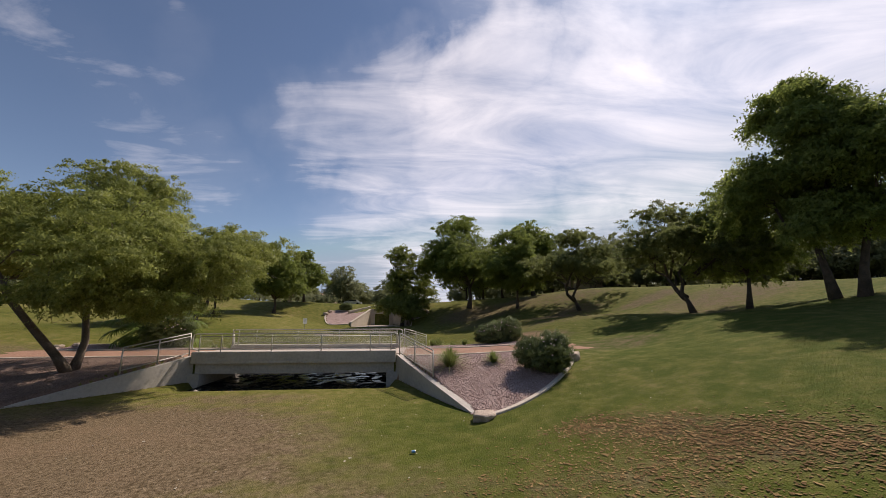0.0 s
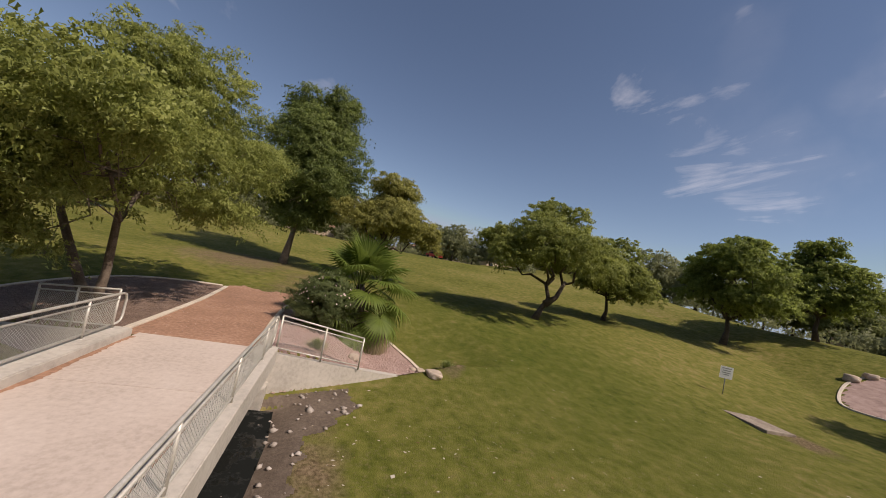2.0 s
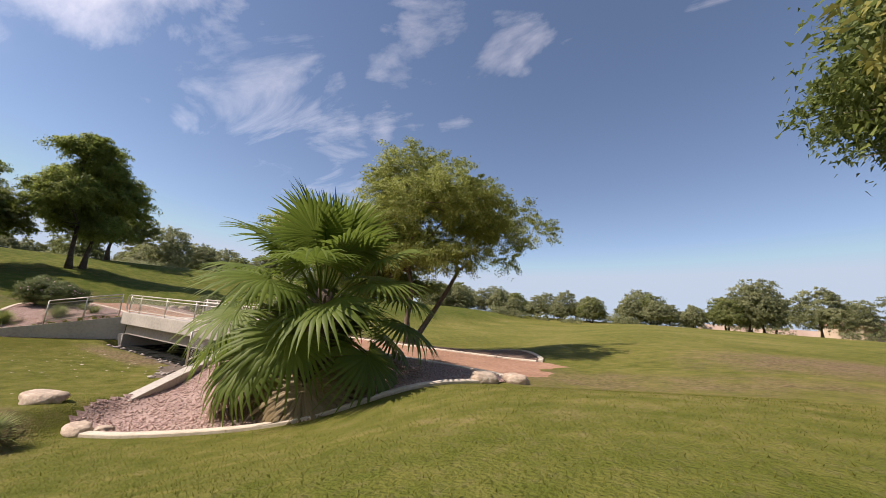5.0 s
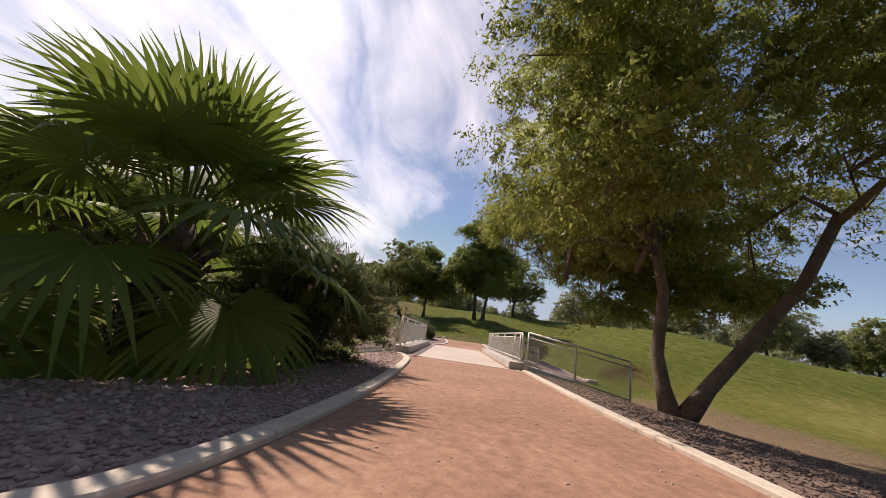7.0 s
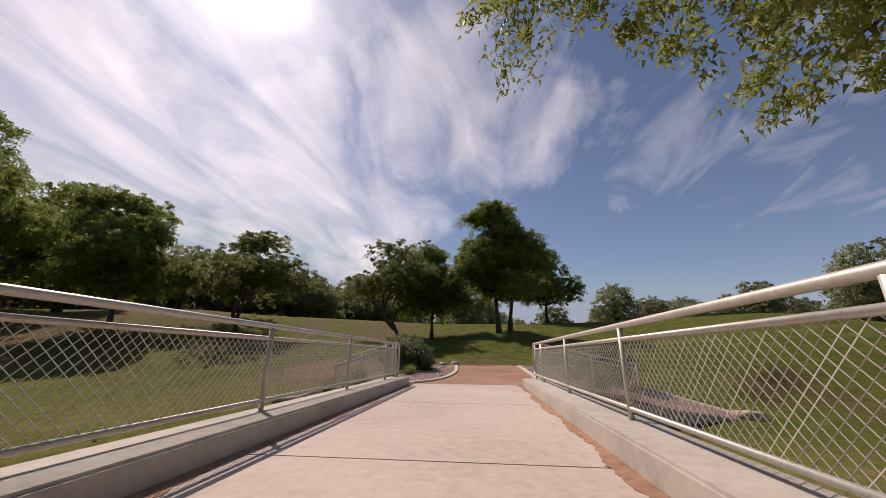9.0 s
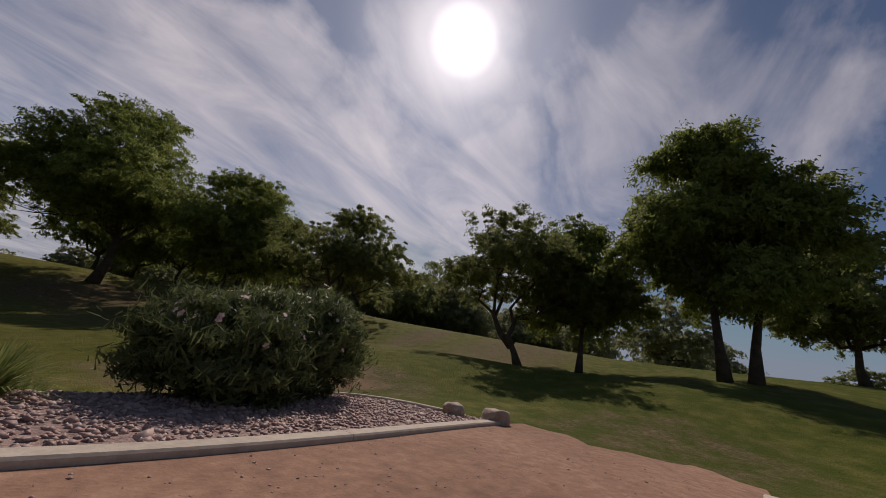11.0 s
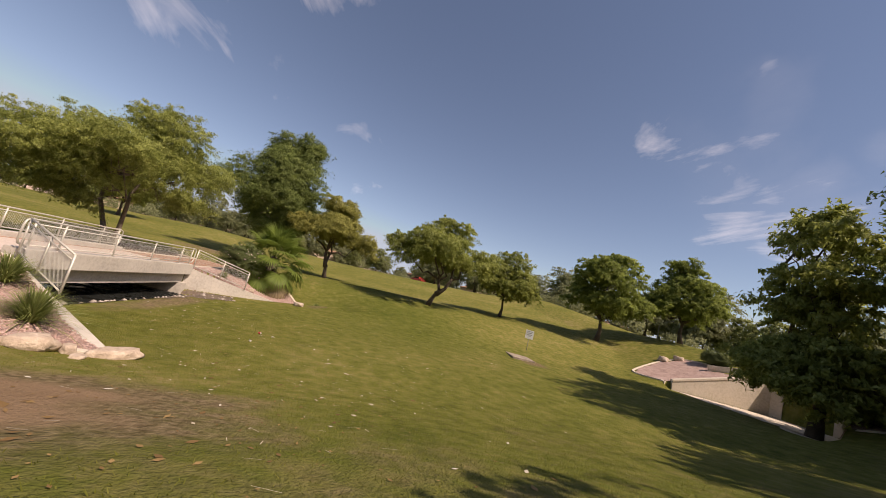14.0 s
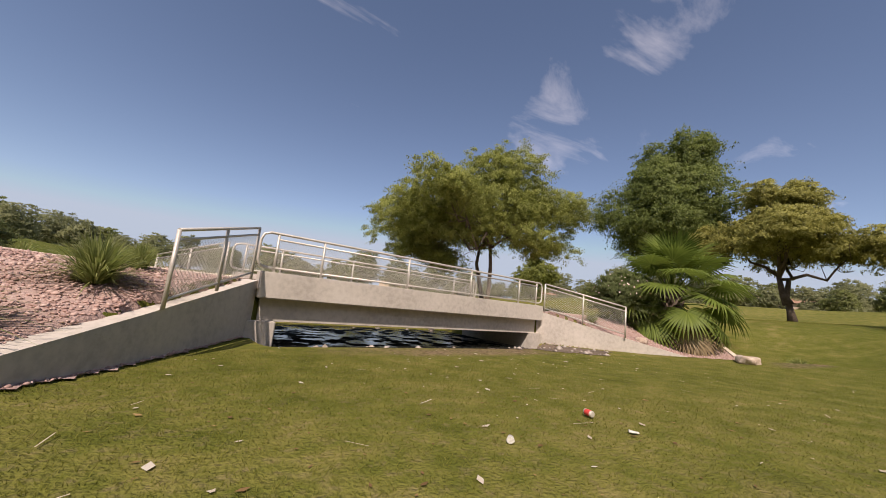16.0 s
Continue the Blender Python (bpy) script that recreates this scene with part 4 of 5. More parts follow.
def oleander(x, y, r, h, seed, flowers=60, label="dark oleander bush dotted with pale pink flowers in gravel"):
    rng = np.random.default_rng(seed)
    t = thing("oleander_bush", label, "bush", "flowering bushes", at=(x, y, float(height(x, y)) + 0.02))
    bm = bmesh.new()
    for _ in range(26):
        a, q = rng.uniform(0, 6.28), rng.uniform(0.2, 0.85)
        e = (math.cos(a) * r * q, math.sin(a) * r * q, h * rng.uniform(0.55, 0.95) * math.sqrt(1 - 0.6 * q * q))
        tube(bm, bend((math.cos(a) * 0.12, math.sin(a) * 0.12, -0.05), e, rng, 0.05), [0.022, 0.019, 0.015, 0.011, 0.005], 5)
    part("woody_base", bm, BARK, t)
    lobes = [(0, 0, h * 0.5, r * 0.9, r * 0.9, h * 0.48)]
    for k in range(5):
        a = k * 1.256 + rng.uniform(-0.3, 0.3)
        lobes.append((math.cos(a) * r * 0.5, math.sin(a) * r * 0.5, h * rng.uniform(0.35, 0.5), r * 0.55, r * 0.55, h * rng.uniform(0.33, 0.45)))
    v, f, nrm = leaf_cloud(rng, lobes, 800, 60, 0.11, 0.13, 0.0, 0.085, 0.55)
    low = v[f[:, 0], 2] <= 0.02
    v[np.repeat(low, 3), 2] += 0.25
    soup("foliage", v, f, LEAF_O, t, normals=nrm)
    if flowers:
        d = rng.normal(size=(flowers, 3))
        d[:, 2] = np.abs(d[:, 2]) * 0.8 + 0.1
        d /= np.linalg.norm(d, axis=1)[:, None]
        c = np.array([0, 0, h * 0.48]) + d * np.array([r * 1.02, r * 1.02, h * 0.52])
        c = np.repeat(c, 5, 0)
        ang = np.tile(np.arange(5) * 1.2566, flowers) + np.repeat(rng.uniform(0, 6, flowers), 5)
        u = np.cross(np.repeat(d, 5, 0), np.array([0.3, 0.2, 0.93]))
        u /= np.linalg.norm(u, axis=1)[:, None]
        w = np.cross(np.repeat(d, 5, 0), u)
        ax = u * np.cos(ang)[:, None] + w * np.sin(ang)[:, None]
        sd = -u * np.sin(ang)[:, None] + w * np.cos(ang)[:, None]
        v = np.stack([c, c + ax * 0.022 + sd * 0.015, c + ax * 0.04, c + ax * 0.022 - sd * 0.015], 1).reshape(-1, 3)
        tagged(soup("blossom", v, np.arange(len(v)).reshape(-1, 4), PETAL, t), kind="stuff")
    return t


oleander(-9.5, 2.95, 1.3, 2.25, 61, 75, "dark oleander bush with a few pink flowers beside the palm")
oleander(10.6, 2.6, 0.85, 1.2, 62, 70)
oleander(11.65, 3.15, 1.0, 1.5, 63, 100)
oleander(11.25, -5.7, 1.0, 1.45, 64, 60)


def tuft(x, y, h, seed, blades=260):
    """Ornamental bunch grass: arching blades from one crown."""
    rng = np.random.default_rng(seed)
    t = thing("grass_clump", "arching clump of green ornamental grass in gravel", "grass clump", "bunch grasses", at=(x, y, float(height(x, y)) + 0.02))
    az = rng.uniform(0, 6.28, blades)
    lean = np.abs(rng.normal(0.0, 0.5, blades)) + 0.05
    L = h * rng.uniform(0.6, 1.1, blades)
    dirh = np.stack([np.cos(az), np.sin(az)], -1)
    side = np.stack([-np.sin(az), np.cos(az), 0 * az], -1)
    pts = []
    for s, w in ((0, 0.006), (0.4, 0.007), (0.75, 0.005), (1.0, 0.0008)):
        out = (0.06 * rng.random(blades) if s == 0 else 0) + L * np.sin(lean) * s + L * 0.35 * s * s * lean * 1.6
        up = L * np.cos(lean) * s - L * 0.32 * s ** 3 * (0.3 + lean)
        c = np.stack([dirh[:, 0] * (out + 0.05), dirh[:, 1] * (out + 0.05), up], -1)
        pts += [c - side * w, c + side * w]
    v = np.stack(pts, 1)
    f = np.array([(0, 1, 3, 2), (2, 3, 5, 4), (4, 5, 7, 6)])[None] + 8 * np.arange(blades)[:, None, None]
    tagged(soup("grass_foliage", v.reshape(-1, 3), f.reshape(-1, 4), BLADE, t), kind="stuff")
    return t


for k, (x, y, h) in enumerate([(7.25, 3.65, 0.75), (8.3, 5.15, 0.8), (9.45, 5.0, 0.45), (6.9, 2.45, 0.5), (7.5, -4.2, 1.0), (9.5, -4.0, 0.6), (-6.75, 3.0, 0.42), (-8.9, 8.5, 0.45), (8.9, 2.3, 0.45)]):
    tuft(x, y, h, 70 + k, 900 if h > 0.6 else 420)


def fan_leaf(seed, R=1.15, segs=38, droop=0.30):
    """One pleated palm fan in its own plane: x outward along the stalk, z its face."""
    rng = np.random.default_rng(seed)
    a = np.linspace(-2.35, 2.35, segs)
    da = a[1] - a[0]
    V, F = [], []
    for i, t in enumerate(a):
        R1 = R * (1 - 0.26 * (abs(t) / 2.35) ** 2) * rng.uniform(0.93, 1.04)
        tip = droop * rng.uniform(0.6, 1.5)
        for r in (0.03, 0.3, 0.58, 0.8, 1.0):
            half = R1 * r * math.tan(da / 2) * 1.02 if r <= 0.58 else R1 * 0.58 * math.tan(da / 2) * (1.0 - r) / 0.42 * 1.05 + 0.0015
            z = -tip * R1 * max(0, r - 0.35) ** 2 * 1.6 + 0.05 * r * math.cos(t) * R1
            for s, up in ((-1, 0), (0, 0.42), (1, 0)):
                V.append((R1 * r * math.cos(t) - s * half * math.sin(t), R1 * r * math.sin(t) + s * half * math.cos(t), z + up * half))
        o = i * 15
        for q in range(4):
            for s in range(2):
                k = o + q * 3 + s
                F.append((k, k + 1, k + 4, k + 3))
    return np.array(V), np.array(F)


def fan_palm(x, y, seed, scale=1.0):
    rng = np.random.default_rng(seed)
    t = thing("fan_palm", "bushy desert fan palm with broad pleated green fans", "palm", at=(x, y, float(height(x, y)) - 0.03))
    bm = bmesh.new()
    tube(bm, [(0, 0, 0), (0.02, 0, 0.5), (0, 0.02, 1.1), (0, 0, 1.6), (0, 0, 1.95)], [0.34, 0.3, 0.28, 0.26, 0.12], 14)
    for k in range(60):
        a, z = k * 2.4, 0.1 + 1.6 * (k / 60)
        p = Vector((math.cos(a) * 0.27, math.sin(a) * 0.27, z))
        tube(bm, [p, p + Vector((math.cos(a) * 0.14, math.sin(a) * 0.14, 0.22))], [0.05, 0.02], 5)
    part("trunk", bm, BARK, t, "short trunk wrapped in old leaf bases")
    n = 39
    for k in range(n):
        u = k / (n - 1)
        az = k * 2.39996 + rng.uniform(-0.15, 0.15)
        el = radians(86 - 112 * u ** 0.95)
        L = 1.25 + 0.35 * math.sin(math.pi * u) + rng.uniform(-0.1, 0.15)
        d = Vector((math.cos(az) * math.cos(el), math.sin(az) * math.cos(el), math.sin(el)))
        p0 = Vector((0, 0, 1.75 - 0.75 * u))
        p2 = p0 + d * L + Vector((0, 0, -0.10 - 0.15 * u))
        p1 = p0.lerp(p2, 0.55) + Vector((0, 0, 0.12))
        bm = bmesh.new()
        tube(bm, [p0, p1, p2], [0.028, 0.02, 0.012], 6)
        dead = u > 0.9
        stalk = part("leaf_stalk", bm, DRY if dead else PALM, t)
        V, F = fan_leaf(seed * 100 + k, 1.12 * rng.uniform(0.88, 1.06), 38, 0.2 + 0.5 * u)
        xd = (p2 - p1).normalized()
        xd = (xd + Vector((0, 0, -0.18 - 0.35 * u))).normalized()
        yd = Vector((0, 0, 1)).cross(xd)
        yd = yd.normalized() if yd.length > 0.05 else Vector((-math.sin(az), math.cos(az), 0))
        zd = xd.cross(yd)
        roll = rng.uniform(-0.35, 0.35)
        yd2 = yd * math.cos(roll) + zd * math.sin(roll)
        zd2 = xd.cross(yd2)
        M = np.array([xd, yd2, zd2])
        soup("fan", V @ M + np.array(p2), F, DRY if dead else PALM, stalk)
    t.scale = (scale, scale, scale)
    return t


fan_palm(-11.2, 4.3, 5, 1.2)


# ---- boulders ----
def boulder(x, y, sx, sy, sz, turn, seed):
    rng = np.random.default_rng(seed)
    bm = bmesh.new()
    bmesh.ops.create_icosphere(bm, subdivisions=3, radius=1)
    off = Vector(rng.uniform(0, 50, 3))
    for v in bm.verts:
        n = v.co.normalized()
        k = 1 + 0.3 * noise.noise(n * 1.6 + off) + 0.14 * noise.noise(n * 3.7 + off) + 0.05 * noise.noise(n * 9 + off)
        v.co = n * k
        v.co.z = max(v.co.z, -0.55)
        v.co.z = min(v.co.z, 0.62 + 0.12 * noise.noise(n * 2 + off))
        v.co = Vector((v.co.x * sx, v.co.y * sy, (v.co.z + 0.35) * sz))
    for f in bm.faces:
        f.smooth = True
    ob = part("boulder", bm, ROCK)
    ob.matrix_world = pose(x, y, float(height(x, y)), 0, 0, turn)
    return tagged(ob, "weathered tan boulder at the corner of a planting bed", "boulder", "bed boulders")


for k, (x, y, sx, sy, sz, tn) in enumerate([(-7.4, 7.55, 0.42, 0.3, 0.2, 15), (-8.65, 7.35, 0.32, 0.2, 0.16, -10), (-8.9, 7.05, 0.16, 0.13, 0.1, 30), (8.62, 6.95, 0.44, 0.22, 0.18, -40), (9.1, 6.45, 0.15, 0.12, 0.16, 20), (9.5, 6.1, 0.38, 0.22, 0.22, -40), (9.3, 6.75, 0.16, 0.11, 0.06, 0),
                                            (13.75, 1.5, 0.24, 0.18, 0.2, 30), (14.1, 0.95, 0.26, 0.2, 0.22, 10), (8.25, -8.9, 0.42, 0.3, 0.2, 40), (12.9, -4.7, 0.36, 0.24, 0.3, 60), (13.2, -4.1, 0.24, 0.2, 0.2, 0),
                                            (-15.4, 2.4, 0.27, 0.22, 0.2, 0), (-14.9, 3.1, 0.3, 0.25, 0.22, 40), (-7.9, 4.4, 0.25, 0.2, 0.22, 0), (-12.6, 5.2, 0.35, 0.25, 0.25, 0)]):
    boulder(x, y, sx, sy, sz, tn, 90 + k)

# ---- water and stones below the deck ----
WATER = material("still_water", (0.012, 0.013, 0.012), 0.05)
wb = WATER.node_tree.nodes["Principled BSDF"]
wz = WATER.node_tree.nodes.new("ShaderNodeTexNoise")
wz.inputs["Scale"].default_value, wz.inputs["Detail"].default_value = 5.0, 3
wc = WATER.node_tree.nodes.new("ShaderNodeTexCoord")
WATER.node_tree.links.new(wc.outputs["Object"], wz.inputs["Vector"])
wp = WATER.node_tree.nodes.new("ShaderNodeBump")
wp.inputs["Strength"].default_value, wp.inputs["Distance"].default_value = 0.25, 0.03
WATER.node_tree.links.new(wz.outputs[0], wp.inputs["Height"])
WATER.node_tree.links.new(wp.outputs[0], wb.inputs["Normal"])
scum = WATER.node_tree.nodes.new("ShaderNodeTexNoise")
scum.inputs["Scale"].default_value, scum.inputs["Detail"].default_value, scum.inputs["Roughness"].default_value = 1.9, 8, 0.65
WATER.node_tree.links.new(wc.outputs["Object"], scum.inputs["Vector"])
for sock, lo, hi in (("Roughness", 0.04, 0.95), ("Specular IOR Level", 0.5, 0.05)):
    rr = WATER.node_tree.nodes.new("ShaderNodeMapRange")
    rr.inputs[1].default_value, rr.inputs[2].default_value = 0.45, 0.52
    rr.inputs[3].default_value, rr.inputs[4].default_value = lo, hi
    WATER.node_tree.links.new(scum.outputs[0], rr.inputs[0])
    WATER.node_tree.links.new(rr.outputs[0], wb.inputs[sock])
bm = bmesh.new()
vs = [bm.verts.new((x, y, -1.42)) for x, y in [(-4.49, -3.4), (4.49, -3.4), (4.49, 2.2), (3.0, 2.5), (0.5, 2.3), (-2.0, 2.55), (-4.49, 2.3)]]
bm.faces.new(vs)
tagged(part("water", bm, WATER), "shallow still dark water under the footbridge", "water", kind="structure")
MUD = mottled("wet_mud", [(0.07, 0.05, 0.036), (0.115, 0.083, 0.06), (0.17, 0.13, 0.098)], (0.9, 10.0), 0.75, 0.6, 22, 0.03)
RIVER = leafy("river_stones", (0.20, 0.16, 0.13), (0.36, 0.31, 0.27), (0.55, 0.49, 0.44), 0.0)
MUD_EDGE = smooth_line([(4.6, 2.2), (4.0, 2.75), (2.6, 2.9), (0.6, 2.8), (-1.2, 3.15), (-2.8, 3.3), (-3.8, 4.0), (-4.9, 4.5), (-5.9, 4.1)], 0.12)
MUD_BED = [(-4.75, 1.7), (4.6, 1.7)] + [(p.x, p.y + 0.10 * math.sin(5.1 * p.x) + 0.07 * math.sin(11.7 * p.x + 1)) for p in MUD_EDGE]
tagged(bed("mud_bank", MUD_BED, MUD, "dark wet mud at the water edge", 0.06, 0.012), "dark wet mud at the water edge", "mud", kind="structure")
stones("streambed_stones", MUD_BED, 110, 0.085, RIVER, "pale flat stones lying in the mud at the water edge", 77)
stones("streambed_stones", [(-4.4, -3.3), (4.4, -3.3), (4.4, 2.2), (-4.4, 2.2)], 160, 0.12, RIVER, "dark wet stones standing in the shallow water", 78)

# ---- culvert at the head of the swale ----
STUCCO = mottled("tan_concrete", [(0.40, 0.34, 0.27), (0.50, 0.43, 0.35), (0.56, 0.49, 0.41)], (0.6, 8.0), 0.92, 0.25, 50, 0.01)
DARK = material("dark_pipe_inside", (0.02, 0.02, 0.02), 0.9)


def slab(bm, a, b, za, zb, low, thick):
    """An upright wall from a to b with a sloping top."""
    a, b = Vector((*a, 0)), Vector((*b, 0))
    n = Vector((-(b - a).y, (b - a).x, 0)).normalized() * thick
    ring = []
    for p, z in ((a, za), (b, zb)):
        ring.append([bm.verts.new((q.x, q.y, h)) for q, h in ((p, low), (p, z), (p + n, z), (p + n, low))])
    for k in range(4):
        bm.faces.new((ring[0][k], ring[0][(k + 1) % 4], ring[1][(k + 1) % 4], ring[1][k]))
    bm.faces.new(ring[0])
    bm.faces.new(ring[1])
    bmesh.ops.recalc_face_normals(bm, faces=bm.faces)


culvert = thing("culvert", "tan concrete culvert headwall with splayed wing walls", "culvert")
WALL_A, WALL_B, WALL_C, WALL_D = (-4.60, 33.80), (-2.60, 39.80), (1.00, 40.80), (3.40, 35.80)
for a, b, za, zb in ((WALL_A, WALL_B, 0.35, 2.3), (WALL_C, WALL_D, 2.3, 0.5)):
    bm = bmesh.new()
    slab(bm, a, b, za, zb, -0.9, 0.28)
    part("wing_wall", bm, STUCCO, culvert)
    bm = bmesh.new()
    va, vb = Vector((*a, 0)), Vector((*b, 0))
    vn = Vector((-(vb - va).y, (vb - va).x, 0)).normalized()
    ends = []
    for p, z in ((va - vn * 0.05, za), (vb - vn * 0.05, zb)):
        ends.append([bm.verts.new((q.x, q.y, h)) for q, h in ((p, z + 0.005), (p, z + 0.13), (p + vn * 0.38, z + 0.13), (p + vn * 0.38, z + 0.005))])
    for k in range(4):
        bm.faces.new((ends[0][k], ends[0][(k + 1) % 4], ends[1][(k + 1) % 4], ends[1][k]))
    bm.faces.new(ends[0])
    bm.faces.new(ends[1])
    bmesh.ops.recalc_face_normals(bm, faces=bm.faces)
    part("cap", bm, KERB, culvert, "pale coping")
HEAD = pose(*WALL_B, 0, 0, 0, math.degrees(math.atan2(1.0, 3.6)))


def head_part(name, lo, hi, mat, label="", open_front=False):
    bm = bmesh.new()
    box(bm, lo, hi)
    if open_front:
        for f in list(bm.faces):
            if f.normal.y < -0.9:
                bm.faces.remove(f)
    bmesh.ops.transform(bm, matrix=HEAD, verts=bm.verts)
    return part(name, bm, mat, culvert, label)


head_part("pier", (0.0, 0, -0.9), (0.65, 0.3, 2.3), STUCCO)
head_part("pier", (3.05, 0, -0.9), (3.74, 0.3, 2.3), STUCCO)
head_part("lintel", (0.65, 0, 1.6), (3.05, 0.3, 2.3), STUCCO)
head_part("cap", (-0.1, -0.06, 2.302), (3.84, 0.36, 2.43), KERB, "pale coping")
head_part("barrel", (0.65, 0.15, -0.4), (3.05, 5.0, 1.6), DARK, "dark inside of the culvert", True)
bm = bmesh.new()
slab(bm, (-5.90, 38.20), (-2.20, 42.40), 2.0, 2.95, 0.0, 0.25)
part("terrace_wall", bm, STUCCO, culvert)
bm = bmesh.new()
slab(bm, (-5.92, 38.14), (-2.18, 42.36), 2.12, 3.07, 1.9, 0.33)
part("cap", bm, KERB, culvert, "pale coping")
APRON = [(-4.90, 33.50), (-7.20, 33.00), (-8.40, 34.20), (-9.40, 37.20), (-8.90, 39.40), (-6.20, 39.80)]
kerb(APRON, "culvert_kerb")
bed("culvert_bed", APRON + [(-5.90, 38.40), (-3.20, 39.40), (-4.90, 34.10)], GRAVEL, "pink gravel apron beside the culvert", 0.3)
bed("culvert_floor", [(-4.35, 33.90), (-2.40, 39.80), (0.90, 40.70), (3.20, 36.00), (0.90, 34.50), (-2.10, 33.80)], STUCCO, "bare concrete floor in front of the culvert", 0.2)
SIDE_BED = [(2.40, 35.10), (1.90, 34.20), (3.80, 33.70), (6.00, 35.20), (7.00, 37.00), (5.80, 39.00), (2.40, 39.80), (3.70, 36.20)]
kerb(SIDE_BED, "culvert_kerb")
bed("culvert_bed", SIDE_BED, GRAVEL, "pink gravel patch round the tree at the culvert", 0.25)
boulder(-9.50, 37.60, 0.45, 0.35, 0.4, 0, 120)
boulder(-9.10, 38.80, 0.4, 0.3, 0.35, 40, 121)
boulder(6.80, 36.50, 0.35, 0.3, 0.3, 40, 122)
oleander(-6.9, 40.1, 0.9, 1.1, 65, 0, "small dark shrub above the culvert apron")

# ---- small fixtures on the lawn ----
WHITE = mottled("white_paint", [(0.62, 0.62, 0.60), (0.74, 0.74, 0.72), (0.8, 0.8, 0.78)], (2.0, 14.0), 0.6, 0.05, 60, 0.004)
GREY = mottled("worn_grey_steel", [(0.22, 0.22, 0.21), (0.32, 0.32, 0.31), (0.4, 0.4, 0.39)], (2.0, 14.0), 0.5, 0.05, 60, 0.004, metal=0.4)
sign = thing("warning_sign", "small white notice sign on a thin steel post in the grass", "sign", at=(-8.27, 24.2, float(height(-8.27, 24.2)) - 0.1), turn=58)
bm = bmesh.new()
tube(bm, [(0, 0, -0.2), (0, 0, 1.55)], 0.025, 8)
part("post", bm, GREY, sign)
bm = bmesh.new()
box(bm, (-0.3, -0.04, 0.95), (0.3, -0.028, 1.6), 0.004)
panel = part("panel", bm, WHITE, sign)
bm = bmesh.new()
for z, w in ((1.5, 0.22), (1.38, 0.18), (1.26, 0.2), (1.16, 0.12)):
    box(bm, (-w, -0.046, z - 0.022), (w, -0.041, z + 0.022))
part("print_bars", bm, GREY, panel)

pad = thing("drain_pad", "flat grey concrete drain pad set in the lawn", "drain cover", at=(-5.7, 22.4, float(height(-5.7, 22.4)) + 0.03), turn=-8)
bm = bmesh.new()
box(bm, (-1.3, -0.75, -0.12), (1.3, 0.75, 0.02), 0.02)
part("slab", bm, mottled("weathered_slab", [(0.16, 0.12, 0.09), (0.26, 0.21, 0.165), (0.36, 0.3, 0.24)], (1.2, 7.0), 0.95, 0.4, 40, 0.01), pad)
cab = thing("utility_cabinet", "pale grey utility cabinet on a concrete plinth", "cabinet", at=(-112, -1.2, float(height(-112, -1.2))), turn=20)
bm = bmesh.new()
box(bm, (-0.9, -0.5, 0.2), (0.9, 0.5, 2.1), 0.05)
part("cabinet_body", bm, WHITE, cab)
bm = bmesh.new()
box(bm, (-1.1, -0.7, -0.1), (1.1, 0.7, 0.2), 0.02)
part("plinth", bm, CONCRETE, cab)

# ---- litter ----
LITTER = leafy("pale_litter", (0.34, 0.28, 0.2), (0.48, 0.42, 0.33), (0.66, 0.62, 0.55), 0.1)
BROWN = leafy("fallen_leaves", (0.075, 0.045, 0.022), (0.18, 0.11, 0.05), (0.42, 0.29, 0.13), 0.0)
for m in (LITTER, BROWN):
    m.node_tree.nodes["Principled BSDF"].inputs["Roughness"].default_value = 0.9
    m.node_tree.nodes["Principled BSDF"].inputs["Specular IOR Level"].default_value = 0.05


def scatter(name, count, spots, size, mat, label, category, seed, curl=0.3):
    """Leaves and scraps lying about on the lawn."""
    rng = np.random.default_rng(seed)
    k = rng.integers(0, len(spots), count)
    s = np.array(spots, float)[k]
    x, y = s[:, 0] + rng.normal(size=count) * s[:, 2], s[:, 1] + rng.normal(size=count) * s[:, 3]
    ok = ~((np.abs(y) < 2.6) & (np.abs(x) < 5.2))
    x, y = x[ok], y[ok]
    n = len(x)
    z = height(x, y) + 0.012
    a = rng.uniform(0, 6.28, n)
    L = size * rng.lognormal(0, 0.4, n)
    W = L * rng.uniform(0.3, 0.7, n)
    c, s_ = np.cos(a), np.sin(a)
    v = np.stack([np.stack([x + c * L * p - s_ * W * q, y + s_ * L * p + c * W * q, z + np.abs(p) * L * rng.uniform(-0.02, curl, n) * 0.25], -1) for p, q in ((-1, 0), (0, -1), (1, 0), (0, 1))], 1)
    return tagged(soup(name, v.reshape(-1, 3), np.arange(4 * n).reshape(-1, 4), mat), label, category, kind="stuff")


scatter("fallen_leaves", 4600, [(10.7, -10.9, 0.55, 0.35), (11.7, -11.9, 0.6, 0.35), (12.6, -12.9, 0.6, 0.4), (13.3, -13.9, 0.5, 0.5), (12.2, -13.2, 1.0, 0.4), (14.2, -14.6, 0.7, 0.5)], 0.036, BROWN, "drift of dry brown leaves on the lawn", "leaves", 131, 0.45)
scatter("fallen_leaves", 3600, [(10.4, -12.6, 1.5, 0.9), (12.0, -14.4, 1.6, 0.7), (9.2, -13.6, 1.6, 0.8)], 0.027, BROWN, "dry brown leaves thinly strewn over the grass", "leaves", 137, 0.45)
scatter("fallen_leaves", 2600, [(-8, -5, 2, 1.6), (-10.5, -4.5, 2, 1.5), (-9, -2.6, 2.5, 0.5)], 0.028, BROWN, "dry brown leaves under the twin-trunked tree", "leaves", 132)
